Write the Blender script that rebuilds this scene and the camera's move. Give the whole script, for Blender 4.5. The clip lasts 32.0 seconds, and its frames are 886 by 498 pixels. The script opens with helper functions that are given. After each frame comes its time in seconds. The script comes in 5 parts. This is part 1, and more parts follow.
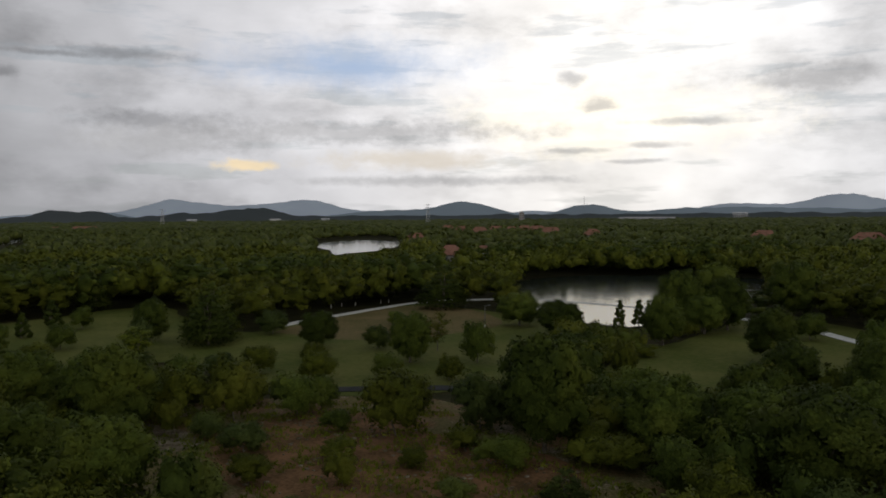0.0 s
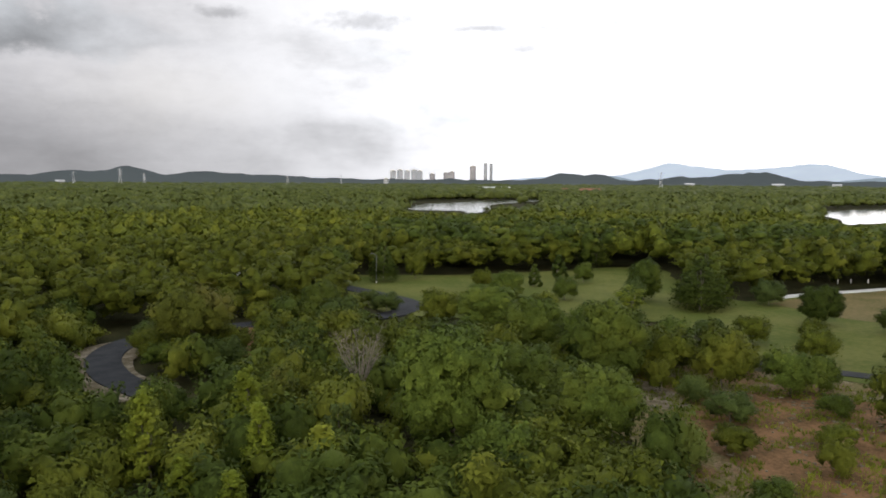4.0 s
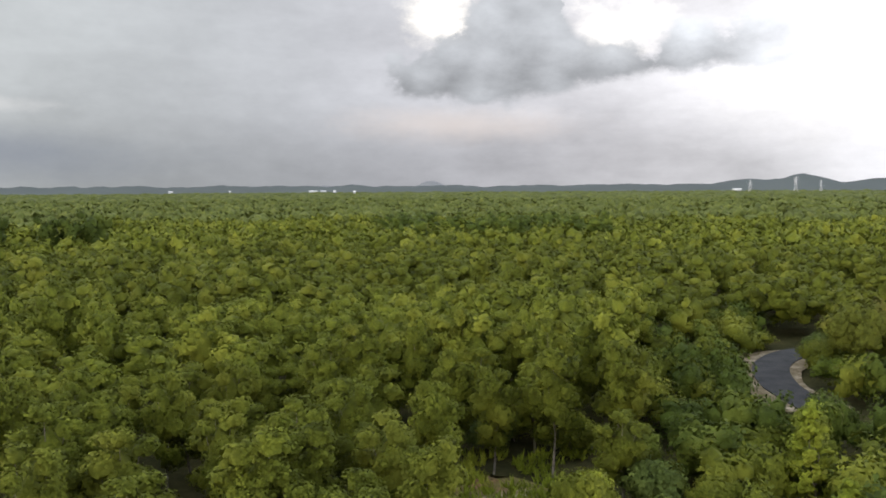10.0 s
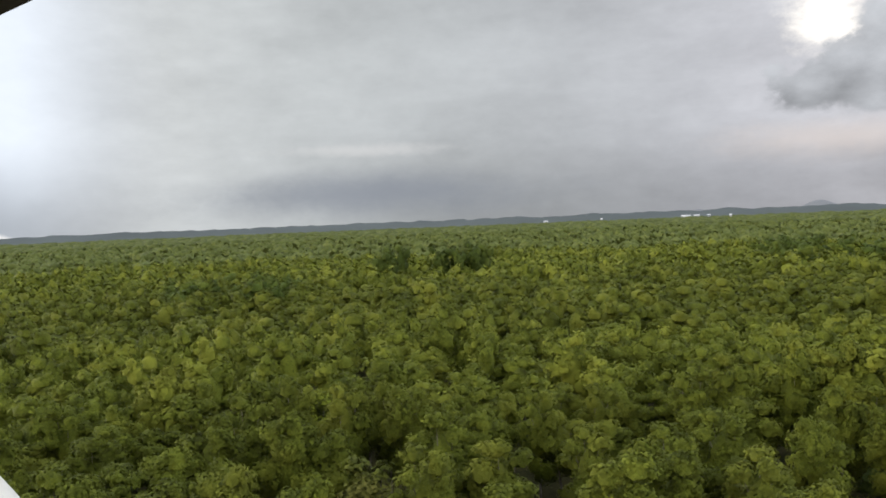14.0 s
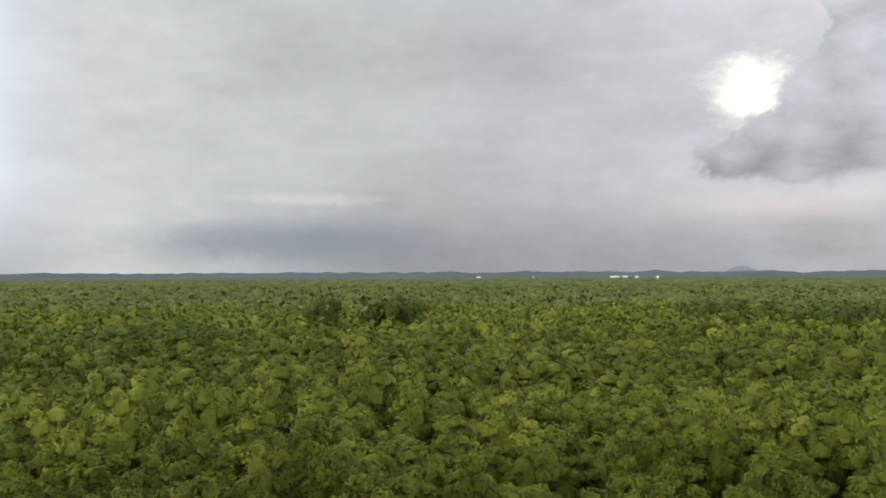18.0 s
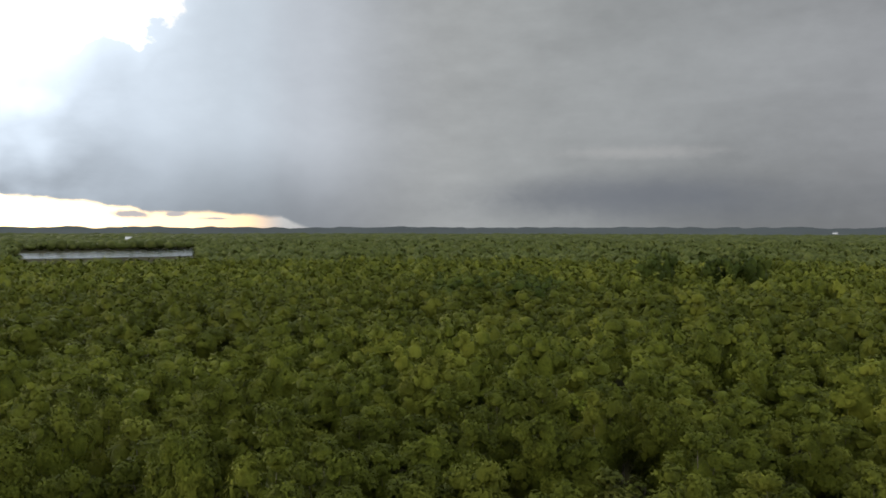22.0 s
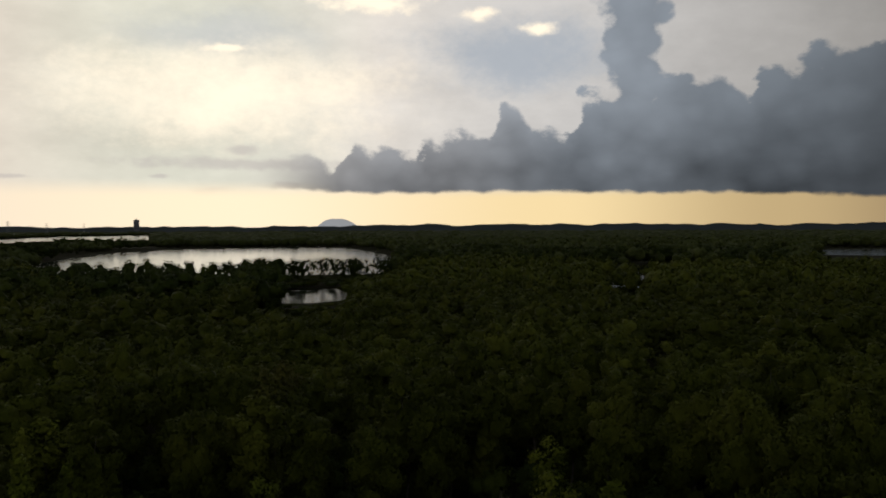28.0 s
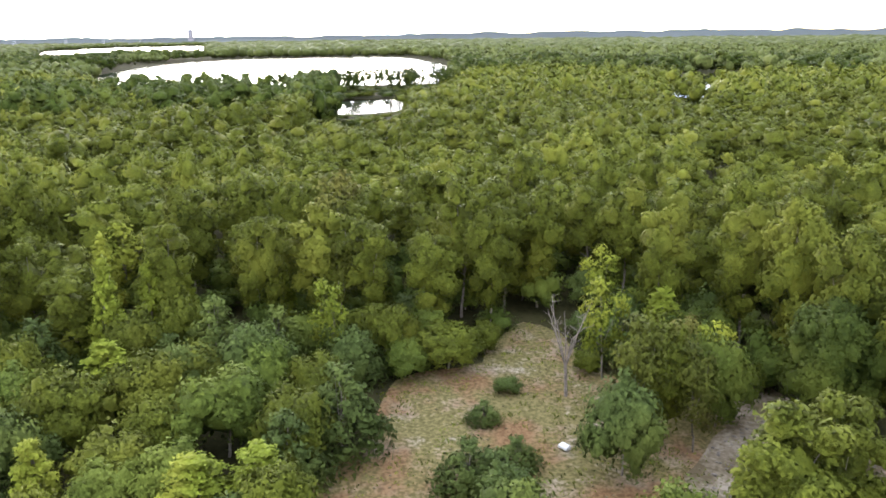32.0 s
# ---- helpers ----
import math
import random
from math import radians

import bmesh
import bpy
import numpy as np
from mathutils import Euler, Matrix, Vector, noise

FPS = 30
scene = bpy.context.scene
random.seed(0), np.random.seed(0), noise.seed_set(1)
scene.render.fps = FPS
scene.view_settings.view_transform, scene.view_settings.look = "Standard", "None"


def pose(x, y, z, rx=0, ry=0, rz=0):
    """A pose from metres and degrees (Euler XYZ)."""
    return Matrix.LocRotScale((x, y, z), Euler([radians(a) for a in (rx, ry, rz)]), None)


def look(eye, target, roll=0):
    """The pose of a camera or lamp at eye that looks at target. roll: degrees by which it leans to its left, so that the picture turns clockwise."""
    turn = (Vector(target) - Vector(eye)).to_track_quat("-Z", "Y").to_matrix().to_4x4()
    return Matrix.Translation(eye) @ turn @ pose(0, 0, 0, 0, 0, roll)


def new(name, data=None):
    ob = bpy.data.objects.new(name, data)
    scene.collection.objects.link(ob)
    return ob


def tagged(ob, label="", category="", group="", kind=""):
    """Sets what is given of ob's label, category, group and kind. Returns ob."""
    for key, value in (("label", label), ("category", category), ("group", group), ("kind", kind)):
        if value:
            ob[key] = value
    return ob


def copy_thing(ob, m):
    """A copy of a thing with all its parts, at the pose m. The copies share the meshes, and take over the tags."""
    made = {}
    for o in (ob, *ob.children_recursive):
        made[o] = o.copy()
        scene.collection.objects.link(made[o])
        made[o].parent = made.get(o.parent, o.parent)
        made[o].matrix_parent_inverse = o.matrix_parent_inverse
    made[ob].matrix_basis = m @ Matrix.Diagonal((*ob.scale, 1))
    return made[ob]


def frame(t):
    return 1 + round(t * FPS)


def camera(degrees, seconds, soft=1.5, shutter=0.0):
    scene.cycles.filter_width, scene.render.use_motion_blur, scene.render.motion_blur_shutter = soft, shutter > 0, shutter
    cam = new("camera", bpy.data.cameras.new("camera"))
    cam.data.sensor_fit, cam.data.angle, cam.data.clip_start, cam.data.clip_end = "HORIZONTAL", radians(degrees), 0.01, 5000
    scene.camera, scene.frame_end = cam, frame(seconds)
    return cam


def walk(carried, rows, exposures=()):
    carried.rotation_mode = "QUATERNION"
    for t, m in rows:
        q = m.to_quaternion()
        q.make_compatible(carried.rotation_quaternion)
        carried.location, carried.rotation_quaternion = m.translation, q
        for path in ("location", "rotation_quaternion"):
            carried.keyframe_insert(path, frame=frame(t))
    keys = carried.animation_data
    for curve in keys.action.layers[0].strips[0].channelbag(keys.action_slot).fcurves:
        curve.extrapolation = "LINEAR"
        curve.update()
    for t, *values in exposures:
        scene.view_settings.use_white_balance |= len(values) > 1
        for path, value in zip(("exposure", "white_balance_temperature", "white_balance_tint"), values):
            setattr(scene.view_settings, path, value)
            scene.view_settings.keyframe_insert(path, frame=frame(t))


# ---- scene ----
LENS = 58.1
# seconds, place, heading clockwise from +y, pitch, roll
PATH = [
    (0.0, 0.01, -0.06, 19.05, 105.85, -2.39, -0.41),
    (0.5, 0.01, -0.02, 19.01, 100.79, -3.03, 0.09),
    (1.0, -0.01, -0.02, 18.99, 95.21, -3.95, 0.49),
    (1.5, -0.03, -0.03, 18.99, 90.59, -4.35, 0.19),
    (2.0, 0.00, -0.01, 18.99, 87.64, -4.38, 0.55),
    (2.5, 0.01, 0.03, 19.01, 83.07, -4.59, 0.51),
    (3.0, 0.01, 0.06, 19.01, 78.17, -4.15, 0.47),
    (3.5, 0.01, -0.01, 19.00, 74.24, -4.41, 0.24),
    (5.5, 0.13, -0.08, 19.01, 61.99, -6.49, 1.28),
    (6.0, 0.11, -0.08, 18.98, 57.00, -6.70, 1.15),
    (6.5, 0.07, -0.08, 19.00, 52.85, -6.49, 1.62),
    (7.0, 0.09, -0.10, 19.00, 49.01, -5.88, 2.04),
    (7.5, 0.02, -0.04, 18.97, 43.17, -5.26, 2.18),
    (8.0, 0.06, 0.00, 18.98, 37.30, -4.76, 1.74),
    (8.5, 0.06, 0.00, 18.99, 31.38, -4.74, 0.77),
    (9.0, 0.03, 0.02, 18.99, 29.53, -4.86, 0.38),
    (9.5, -0.02, 0.10, 19.00, 27.57, -4.65, 0.68),
    (10.0, -0.12, 0.18, 18.92, 25.49, -4.36, -0.33),
    (10.5, 0.08, 0.04, 18.95, 18.38, -4.66, 0.86),
    (11.0, 0.07, -0.11, 19.00, 11.31, -3.03, -0.08),
    (11.5, 0.05, -0.39, 19.01, 7.61, -2.13, 1.28),
    (12.0, -0.02, -0.71, 19.01, 9.53, -2.00, -0.43),
    (12.5, -0.00, -0.89, 19.00, 6.17, -1.09, -1.07),
    (13.0, -0.00, -0.90, 19.00, -1.89, -1.16, -0.93),
    (13.5, -0.00, -0.90, 19.00, -1.76, -1.73, -2.01),
    (15.5, 0.00, -0.90, 19.00, 1.96, -2.03, -1.01),
    (16.0, 0.00, -0.90, 19.00, 0.00, -3.08, -0.20),
    (16.5, 0.00, -0.83, 19.00, 4.39, -0.93, -1.60),
    (17.0, 0.01, -0.53, 18.99, 4.98, -2.21, -1.09),
    (17.5, 0.02, -0.16, 18.97, 2.68, -0.07, -2.26),
    (18.0, 0.00, 0.09, 19.11, 4.15, 1.87, -0.25),
    (18.5, -0.05, 0.07, 19.04, 4.83, 2.78, -1.01),
    (19.0, -0.05, 0.09, 19.08, 6.35, 0.71, -0.66),
    (19.5, -0.00, 0.08, 19.01, 7.14, 2.87, -0.81),
    (20.0, -0.13, 0.03, 19.02, -1.23, 1.23, -0.81),
    (20.5, -0.15, 0.02, 19.02, -7.85, 0.09, -0.29),
    (21.0, -0.11, -0.04, 18.99, -11.77, -0.45, 0.04),
    (21.5, -0.10, -0.05, 18.98, -16.17, -0.53, -0.10),
    (22.0, -0.07, -0.03, 18.99, -19.48, -1.36, 0.12),
    (22.5, -0.04, 0.05, 19.06, -28.92, -1.49, 0.60),
    (23.0, -0.05, 0.03, 19.07, -37.10, -1.01, 0.87),
    (23.5, -0.03, 0.02, 19.07, -43.50, -1.27, 0.72),
    (24.0, -0.02, 0.01, 19.07, -47.22, -1.62, 0.55),
    (24.5, -0.06, -0.03, 19.05, -50.15, -1.78, 0.41),
    (25.0, -0.08, -0.05, 19.06, -53.70, -1.49, -0.10),
    (25.5, -0.10, -0.06, 19.04, -56.64, -1.37, -0.04),
    (26.0, -0.09, -0.06, 19.03, -59.94, -1.67, 0.06),
    (26.5, -0.08, -0.06, 19.03, -63.34, -2.24, -0.42),
    (28.5, 0.01, -0.06, 18.97, -74.89, -2.28, 0.17),
    (29.0, -0.00, 0.04, 18.96, -75.68, -4.04, 0.28),
    (29.5, -0.00, 0.05, 18.96, -75.65, -5.75, 0.42),
    (30.0, 0.01, 0.05, 18.96, -75.29, -6.44, 0.54),
    (30.5, 0.03, 0.01, 18.97, -75.78, -6.76, 0.32),
    (31.0, 0.09, -0.04, 18.91, -78.42, -7.72, -0.08),
    (31.5, 0.13, 0.01, 18.86, -78.24, -11.82, -0.33),
    (32.0, 0.13, -0.01, 18.85, -77.16, -15.02, -0.63),
]


def heading(deg):
    return Vector((math.sin(radians(deg)), math.cos(radians(deg)), 0))


def path_rows():
    rows = []
    for t, x, y, z, az, pitch, roll in PATH:
        eye = Vector((x, y, z))
        way = heading(az) * math.cos(radians(pitch)) + Vector((0, 0, math.sin(radians(pitch))))
        rows.append((t, look(eye, eye + way, roll)))
    return rows


# seconds, stops, white balance
EXPOSURE = [
    (0, -2.55, 6500, 10), (1, -1.92, 6500, 10), (2, -1.5, 6500, 10), (3, -1.15, 6500, 10), (3.5, -0.95, 6500, 10), (5.5, -0.2, 6500, 10), (6, -0.15, 6500, 10), (9, 0.08, 6500, 10), (11, -0.05, 6500, 10), (13, -0.08, 6500, 10), (16, -0.03, 6500, 10),
    (19, -0.1, 6500, 10), (20.5, -0.35, 6500, 10), (21.5, -0.68, 6500, 10), (22.3, -1.0, 6500, 10), (23, -1.68, 6500, 10), (24, -2.42, 6500, 10), (25, -2.95, 6500, 10), (26, -3.5, 6500, 10), (28.5, -3.75, 6500, 10), (29, -3.65, 6500, 10), (29.4, -2.6, 6500, 10),
    (30, -1.95, 6500, 10), (31, -1.65, 6450, 11), (31.5, -0.55, 6250, 13), (32, 0.93, 6000, 16)]
cam = camera(LENS, 32.0, soft=1.75)
walk(cam, path_rows(), EXPOSURE)


# ---- a small language for node sums ----
class Sum:
    """A socket that can be added, multiplied and compared like a number."""

    def __init__(self, tree, socket):
        self.tree, self.socket = tree, socket

    def op(self, kind, *others, clamp=False):
        node = self.tree.nodes.new("ShaderNodeMath")
        node.operation, node.use_clamp = kind, clamp
        for slot, value in enumerate((self, *others)):
            if isinstance(value, Sum):
                self.tree.links.new(value.socket, node.inputs[slot])
            else:
                node.inputs[slot].default_value = value
        return Sum(self.tree, node.outputs[0])

    def __add__(self, o): return self.op("ADD", o)
    def __radd__(self, o): return self.op("ADD", o)
    def __mul__(self, o): return self.op("MULTIPLY", o)
    def __rmul__(self, o): return self.op("MULTIPLY", o)
    def __sub__(self, o): return self.op("SUBTRACT", o)
    def __rsub__(self, o): return (self * -1.0) + o
    def __truediv__(self, o): return self.op("DIVIDE", o)

    def step(self, low, high):
        """0 below low, 1 above high, smooth between (low may lie above high)."""
        if low > high:
            return 1.0 - self.step(high, low)
        node = self.tree.nodes.new("ShaderNodeMapRange")
        node.interpolation_type = "SMOOTHSTEP"
        self.tree.links.new(self.socket, node.inputs[0])
        node.inputs[1].default_value, node.inputs[2].default_value = low, high
        return Sum(self.tree, node.outputs[0])


def ramp(value, low, high, stops, mode="EASE"):
    """A curve through (place, colour or number), read at value."""
    tree = value.tree
    node = tree.nodes.new("ShaderNodeValToRGB")
    node.color_ramp.interpolation = mode
    marks = node.color_ramp.elements
    while len(marks) < len(stops):
        marks.new(0.5)
    for mark, (place, colour) in zip(marks, sorted(stops, key=lambda s: s[0])):
        mark.position = (place - low) / (high - low)
        mark.color = (*colour, 1) if isinstance(colour, tuple) else (colour, colour, colour, 1)
    tree.links.new(((value - low) / (high - low)).socket, node.inputs[0])
    return Sum(tree, node.outputs[0])


def blend(tree, factor, a, b, kind="MIX"):
    node = tree.nodes.new("ShaderNodeMix")
    node.data_type, node.blend_type, node.clamp_factor = "RGBA", kind, True
    for slot, value in ((0, factor), (6, a), (7, b)):
        if isinstance(value, Sum):
            tree.links.new(value.socket, node.inputs[slot])
        elif isinstance(value, tuple):
            node.inputs[slot].default_value = (*value, 1)
        else:
            node.inputs[slot].default_value = value
    return Sum(tree, node.outputs[2])


def tint(tree, colour, amount):
    """colour times a number."""
    node = tree.nodes.new("ShaderNodeVectorMath")
    node.operation = "SCALE"
    if isinstance(colour, Sum):
        tree.links.new(colour.socket, node.inputs[0])
    else:
        node.inputs[0].default_value = colour
    if isinstance(amount, Sum):
        tree.links.new(amount.socket, node.inputs[3])
    else:
        node.inputs[3].default_value = amount
    return Sum(tree, node.outputs[0])


def grain(tree, vector, scale, detail=5.0, rough=0.55, stretch=(1, 1, 1), lean=0.0, kind="noise"):
    mapping = tree.nodes.new("ShaderNodeMapping")
    mapping.inputs["Scale"].default_value = stretch
    mapping.inputs["Location"].default_value = (lean, lean * 0.7, -lean)
    tree.links.new(vector, mapping.inputs[0])
    if kind == "noise":
        node = tree.nodes.new("ShaderNodeTexNoise")
        node.inputs["Detail"].default_value, node.inputs["Roughness"].default_value = detail, rough
    else:
        node = tree.nodes.new("ShaderNodeTexVoronoi")
        node.feature = "SMOOTH_F1"
        node.inputs["Smoothness"].default_value = 0.35
    node.inputs["Scale"].default_value = scale
    tree.links.new(mapping.outputs[0], node.inputs["Vector"])
    return Sum(tree, node.outputs[0])


# ---- sky: evening overcast, a storm bank in the west, a bright gap under it ----
def make_sky():
    world = bpy.data.worlds.new("evening_sky")
    scene.world = world
    world.use_nodes = True
    tree = world.node_tree
    tree.nodes.clear()
    way = tree.nodes.new("ShaderNodeTexCoord").outputs["Generated"]
    parts = tree.nodes.new("ShaderNodeSeparateXYZ")
    tree.links.new(way, parts.inputs[0])
    x, y, z = (Sum(tree, parts.outputs[i]) for i in range(3))
    az = x.op("ARCTAN2", y) * (180 / math.pi)
    el = z.op("ARCSINE") * (180 / math.pi)
    puff = grain(tree, way, 9.0, 6.0, 0.62, (1, 1, 2.2), 3.1)
    fine = grain(tree, way, 34.0, 5.0, 0.6, (1, 1, 1.6), 7.7)
    streak = grain(tree, way, 5.5, 6.0, 0.58, (1, 1, 7.0), 1.3)
    curl = grain(tree, way, 17.0, 0.0, 0.5, (1, 1, 1.25), 5.0, "cells")
    wisp = grain(tree, way, 85.0, 4.0, 0.6, (1, 1, 1.5), 2.2)
    big = grain(tree, way, 4.2, 4.0, 0.5, (1, 1, 2.6), 8.4)

    def drift(scale, lean):
        """Two independent wanderings, for the ragged shapes of clouds."""
        one = grain(tree, way, scale, 5.0, 0.6, (1, 1, 1.7), lean)
        two = grain(tree, way, scale, 5.0, 0.6, (1, 1, 1.7), lean + 9.3)
        return (one - 0.5) * 3.4, (two - 0.5) * 3.4

    broad_drift, small_drift = drift(9.0, 4.4), drift(30.0, 6.1)

    def cloud(a, e, wide, high, soft=0.55, rough=0.9, lean=0.0):
        """How far a direction lies inside a cloud: 1 in its middle, ragged at the edge."""
        du, dv = broad_drift if high > 1.5 else small_drift
        u = (az - a) / wide + du * (0.5 * rough)
        v = (el - e - (az - a) * lean) / high + dv * (0.6 * rough)
        far = (u * u + v * v).op("SQRT") - (wisp - 0.5) * (0.6 * rough)
        return far.step(1.15, 1.0 - soft)

    # light of the cloud sheet, by compass
    sheet = ramp(az, -180, 180, [
        (-180, (0.16, 0.15, 0.15)), (-135, (0.50, 0.44, 0.37)), (-105, (1.05, 0.93, 0.80)), (-88, (1.15, 1.02, 0.84)), (-72, (0.92, 0.89, 0.86)), (-58, (0.70, 0.68, 0.66)),
        (-44, (0.42, 0.40, 0.375)), (-38, (0.20, 0.197, 0.190)), (-31, (0.095, 0.095, 0.095)), (-24, (0.070, 0.073, 0.074)), (-8, (0.055, 0.058, 0.059)), (8, (0.054, 0.0565, 0.059)),
        (22, (0.062, 0.063, 0.068)), (38, (0.082, 0.081, 0.085)), (52, (0.116, 0.115, 0.119)), (70, (0.195, 0.197, 0.205)), (86, (0.325, 0.326, 0.343)), (102, (0.54, 0.535, 0.55)),
        (118, (0.72, 0.69, 0.64)), (134, (0.56, 0.56, 0.58)), (160, (0.22, 0.22, 0.22))], "B_SPLINE")
    light = tint(tree, sheet, ((big - 0.5) * 0.45 * az.step(15, 70) + (big - 0.5) * 0.5 + (puff - 0.5) * (0.28 + az.step(5, 35) * 0.27) + (puff - 0.5) * az.step(50, 80) * 0.35 + (curl - 0.42) * az.step(50, 80) * -0.25 + (streak - 0.5) * (0.12 + az.step(5, 35) * 0.13) + (fine - 0.5) * 0.15 + 1.0) * 10.0)

    # clear air shows blue where the sheet is thin
    air = tree.nodes.new("ShaderNodeTexSky")
    air.sky_type, air.sun_disc, air.sun_elevation, air.sun_rotation = "NISHITA", False, radians(9), radians(-88)
    blue = tint(tree, Sum(tree, air.outputs[0]), 0.12)
    thin = streak.step(0.47, 0.36) * 0.3 * az.step(60, 90)
    light = blend(tree, thin, light, tint(tree, blend(tree, 0.5, blue, (0.62, 0.8, 1.0)), 3.0))
    light = blend(tree, cloud(99, 10.6, 12, 2.2, 1.0, 0.6) * 0.85, light, (2.3, 3.0, 4.2))
    light = blend(tree, cloud(-68, 12.0, 9, 3.0, 0.9, 0.7) * 0.75, light, (5.0, 5.7, 6.6))
    light = blend(tree, cloud(-88, 13.0, 8, 2.0, 1.0, 0.8) * 0.6, light, (6.6, 7.0, 7.4))

    # bright openings
    light = blend(tree, cloud(118, 6.6, 13, 3.2, 0.9) * 0.8, light, (8.0, 7.3, 6.0))
    light = blend(tree, cloud(92, 3.6, 2.3, 0.5, 0.6), light, (6.0, 4.9, 3.3))
    light = blend(tree, cloud(104, 4.0, 9, 0.9, 0.9) * 0.7, light, (4.6, 4.1, 3.4))
    light = blend(tree, cloud(-88, 9.0, 14, 4.2, 1.0, 0.7) * 0.8, light, (17.0, 14.8, 11.6))
    for a, e, wide, high in ((-70.3, 14.8, 1.9, 0.5), (-66.2, 13.8, 1.5, 0.6), (-78, 15.5, 4.5, 0.8), (-88, 12.2, 1.8, 0.3)):
        light = blend(tree, cloud(a, e, wide, high, 0.8, 0.9), light, (16.0, 14.0, 11.0))
    light = blend(tree, cloud(25.2, 12.6, 3.0, 2.9, 1.0, 1.0), light, (1.45, 1.38, 1.27))
    light = blend(tree, cloud(37.6, 10.9, 4.2, 2.4, 1.0, 1.0), light, (1.5, 1.44, 1.36))
    light = blend(tree, cloud(27, 4.4, 10, 1.7, 1.0, 0.6) * 0.55, light, (0.95, 0.84, 0.78))
    light = blend(tree, cloud(52, 5.5, 9, 3.4, 1.0, 0.6) * 0.35, light, (1.6, 1.55, 1.5))

    # haze near the skyline: grey in the north and east, darker rain under the storm
    low = el.step(8.0, 0.6) * az.step(-28, 10)
    light = tint(tree, light, 1.0 - low * (0.36 - az.step(45, 75) * 0.2))
    rain = cloud(-6, 2.2, 16, 2.1, 1.0, 0.4)
    light = blend(tree, rain * 0.75, light, (0.27, 0.297, 0.35))
    light = blend(tree, cloud(-6, 5.4, 7.5, 0.6, 1.0, 0.6) * 0.5, light, (0.78, 0.78, 0.78))

    # streaky dark clouds in the east
    band = (big * 0.45 + puff * 0.35 + streak * 0.2).step(0.49, 0.60) * az.step(48, 70) * 0.32
    light = blend(tree, band, light, tint(tree, sheet, 5.6))

    # single clouds
    grey = tint(tree, blend(tree, 0.35, sheet, tint(tree, (0.95, 1.0, 1.1), 0.06)), (puff * 0.7 + fine * 0.6 + 0.25) * 5.6)
    # a torn heap cloud in the north, its tail drawn out to the east
    lumps = (0.42 - curl) * 1.6 + (puff - 0.5) * 1.8 + (fine - 0.5) * 1.6 + (wisp - 0.5) * 0.9
    top = ramp(az + lumps * 0.9, 18, 60, [(18, 0.36), (20.3, 0.46), (21.4, 0.42), (23, 0.45), (24.8, 0.525), (27.4, 0.63), (29.3, 0.73), (30.6, 1.0), (33.0, 1.0), (33.9, 0.62), (35, 0.53), (37, 0.50), (39.9, 0.51), (41.8, 0.55), (44, 0.56), (47, 0.60), (50, 0.55), (56, 0.47), (60, 0.40)], "LINEAR") * 20.0
    foot = ramp(az, 18, 60, [(18, 0.36), (21.4, 0.325), (23, 0.303), (30, 0.30), (34, 0.335), (40, 0.365), (49, 0.385), (54, 0.42), (60, 0.42)], "LINEAR") * 20.0
    body = (top + lumps * 1.5 - el).step(-0.4, 1.0) * (el - foot + lumps * 0.7).step(-0.3, 0.7) * (az + lumps).step(20.6, 22.6) * az.step(60, 42)
    light = blend(tree, body * 0.92, light, tint(tree, (0.96, 1.0, 1.06), ((el - foot).step(0, 5) * 0.22 + puff * 0.36 + fine * 0.24 + (0.42 - curl) * 0.35 + 0.12) * (az.step(34, 50) * 0.9 + 0.95)))
    for a, e, wide, high in ((66, 10.9, 4.5, 0.9), (74, 10.5, 3.4, 0.28), (79.5, 10.5, 3.2, 0.25), (77, 9.2, 1.3, 0.55), (56, 11.2, 2.2, 0.6), (86, 6.6, 6, 0.9), (84, 10.8, 5, 0.55)):
        light = blend(tree, cloud(a, e, wide, high, 0.9, 0.9) * 0.6, light, grey)
    smoke = tint(tree, (0.98, 0.97, 0.98), (puff * 0.6 + fine * 0.4 + 0.25) * 3.1)
    for a, e, wide, high in ((115, 9.5, 1.3, 0.6), (117, 7.7, 1.6, 0.6), (115, 4.5, 3.2, 0.28), (120.5, 4.8, 2.6, 0.3), (119.6, 3.7, 2.4, 0.22), (123, 6.3, 4.5, 0.35), (100, 6.0, 16, 1.0), (87, 5.2, 8, 1.2), (131, 8.8, 6, 1.0), (105, 2.5, 12, 0.45)):
        light = blend(tree, cloud(a, e, wide, high, 0.8, 0.9) * 0.6, light, smoke)
    dusk = (7.2, 6.6, 6.2)
    for a, e, wide, high in ((-89.3, 2.5, 1.4, 0.4), (-92.5, 3.5, 0.7, 0.2), (-102, 3.3, 1.8, 0.18), (-84, 3.0, 1.2, 0.3), (-87, 5.4, 1.6, 0.4), (-86.5, 4.4, 9, 0.5)):
        light = blend(tree, cloud(a, e, wide, high, 0.7) * 0.6, light, dusk)

    # the storm bank: flat base over a bright gap, heaped top with a tall turret
    knob = grain(tree, way, 40.0, 0.0, 0.5, (1, 1, 1.1), 1.7, "cells")
    heap = (0.42 - curl) * 1.3 + (puff - 0.5) * 0.9 + (fine - 0.5) * 1.0
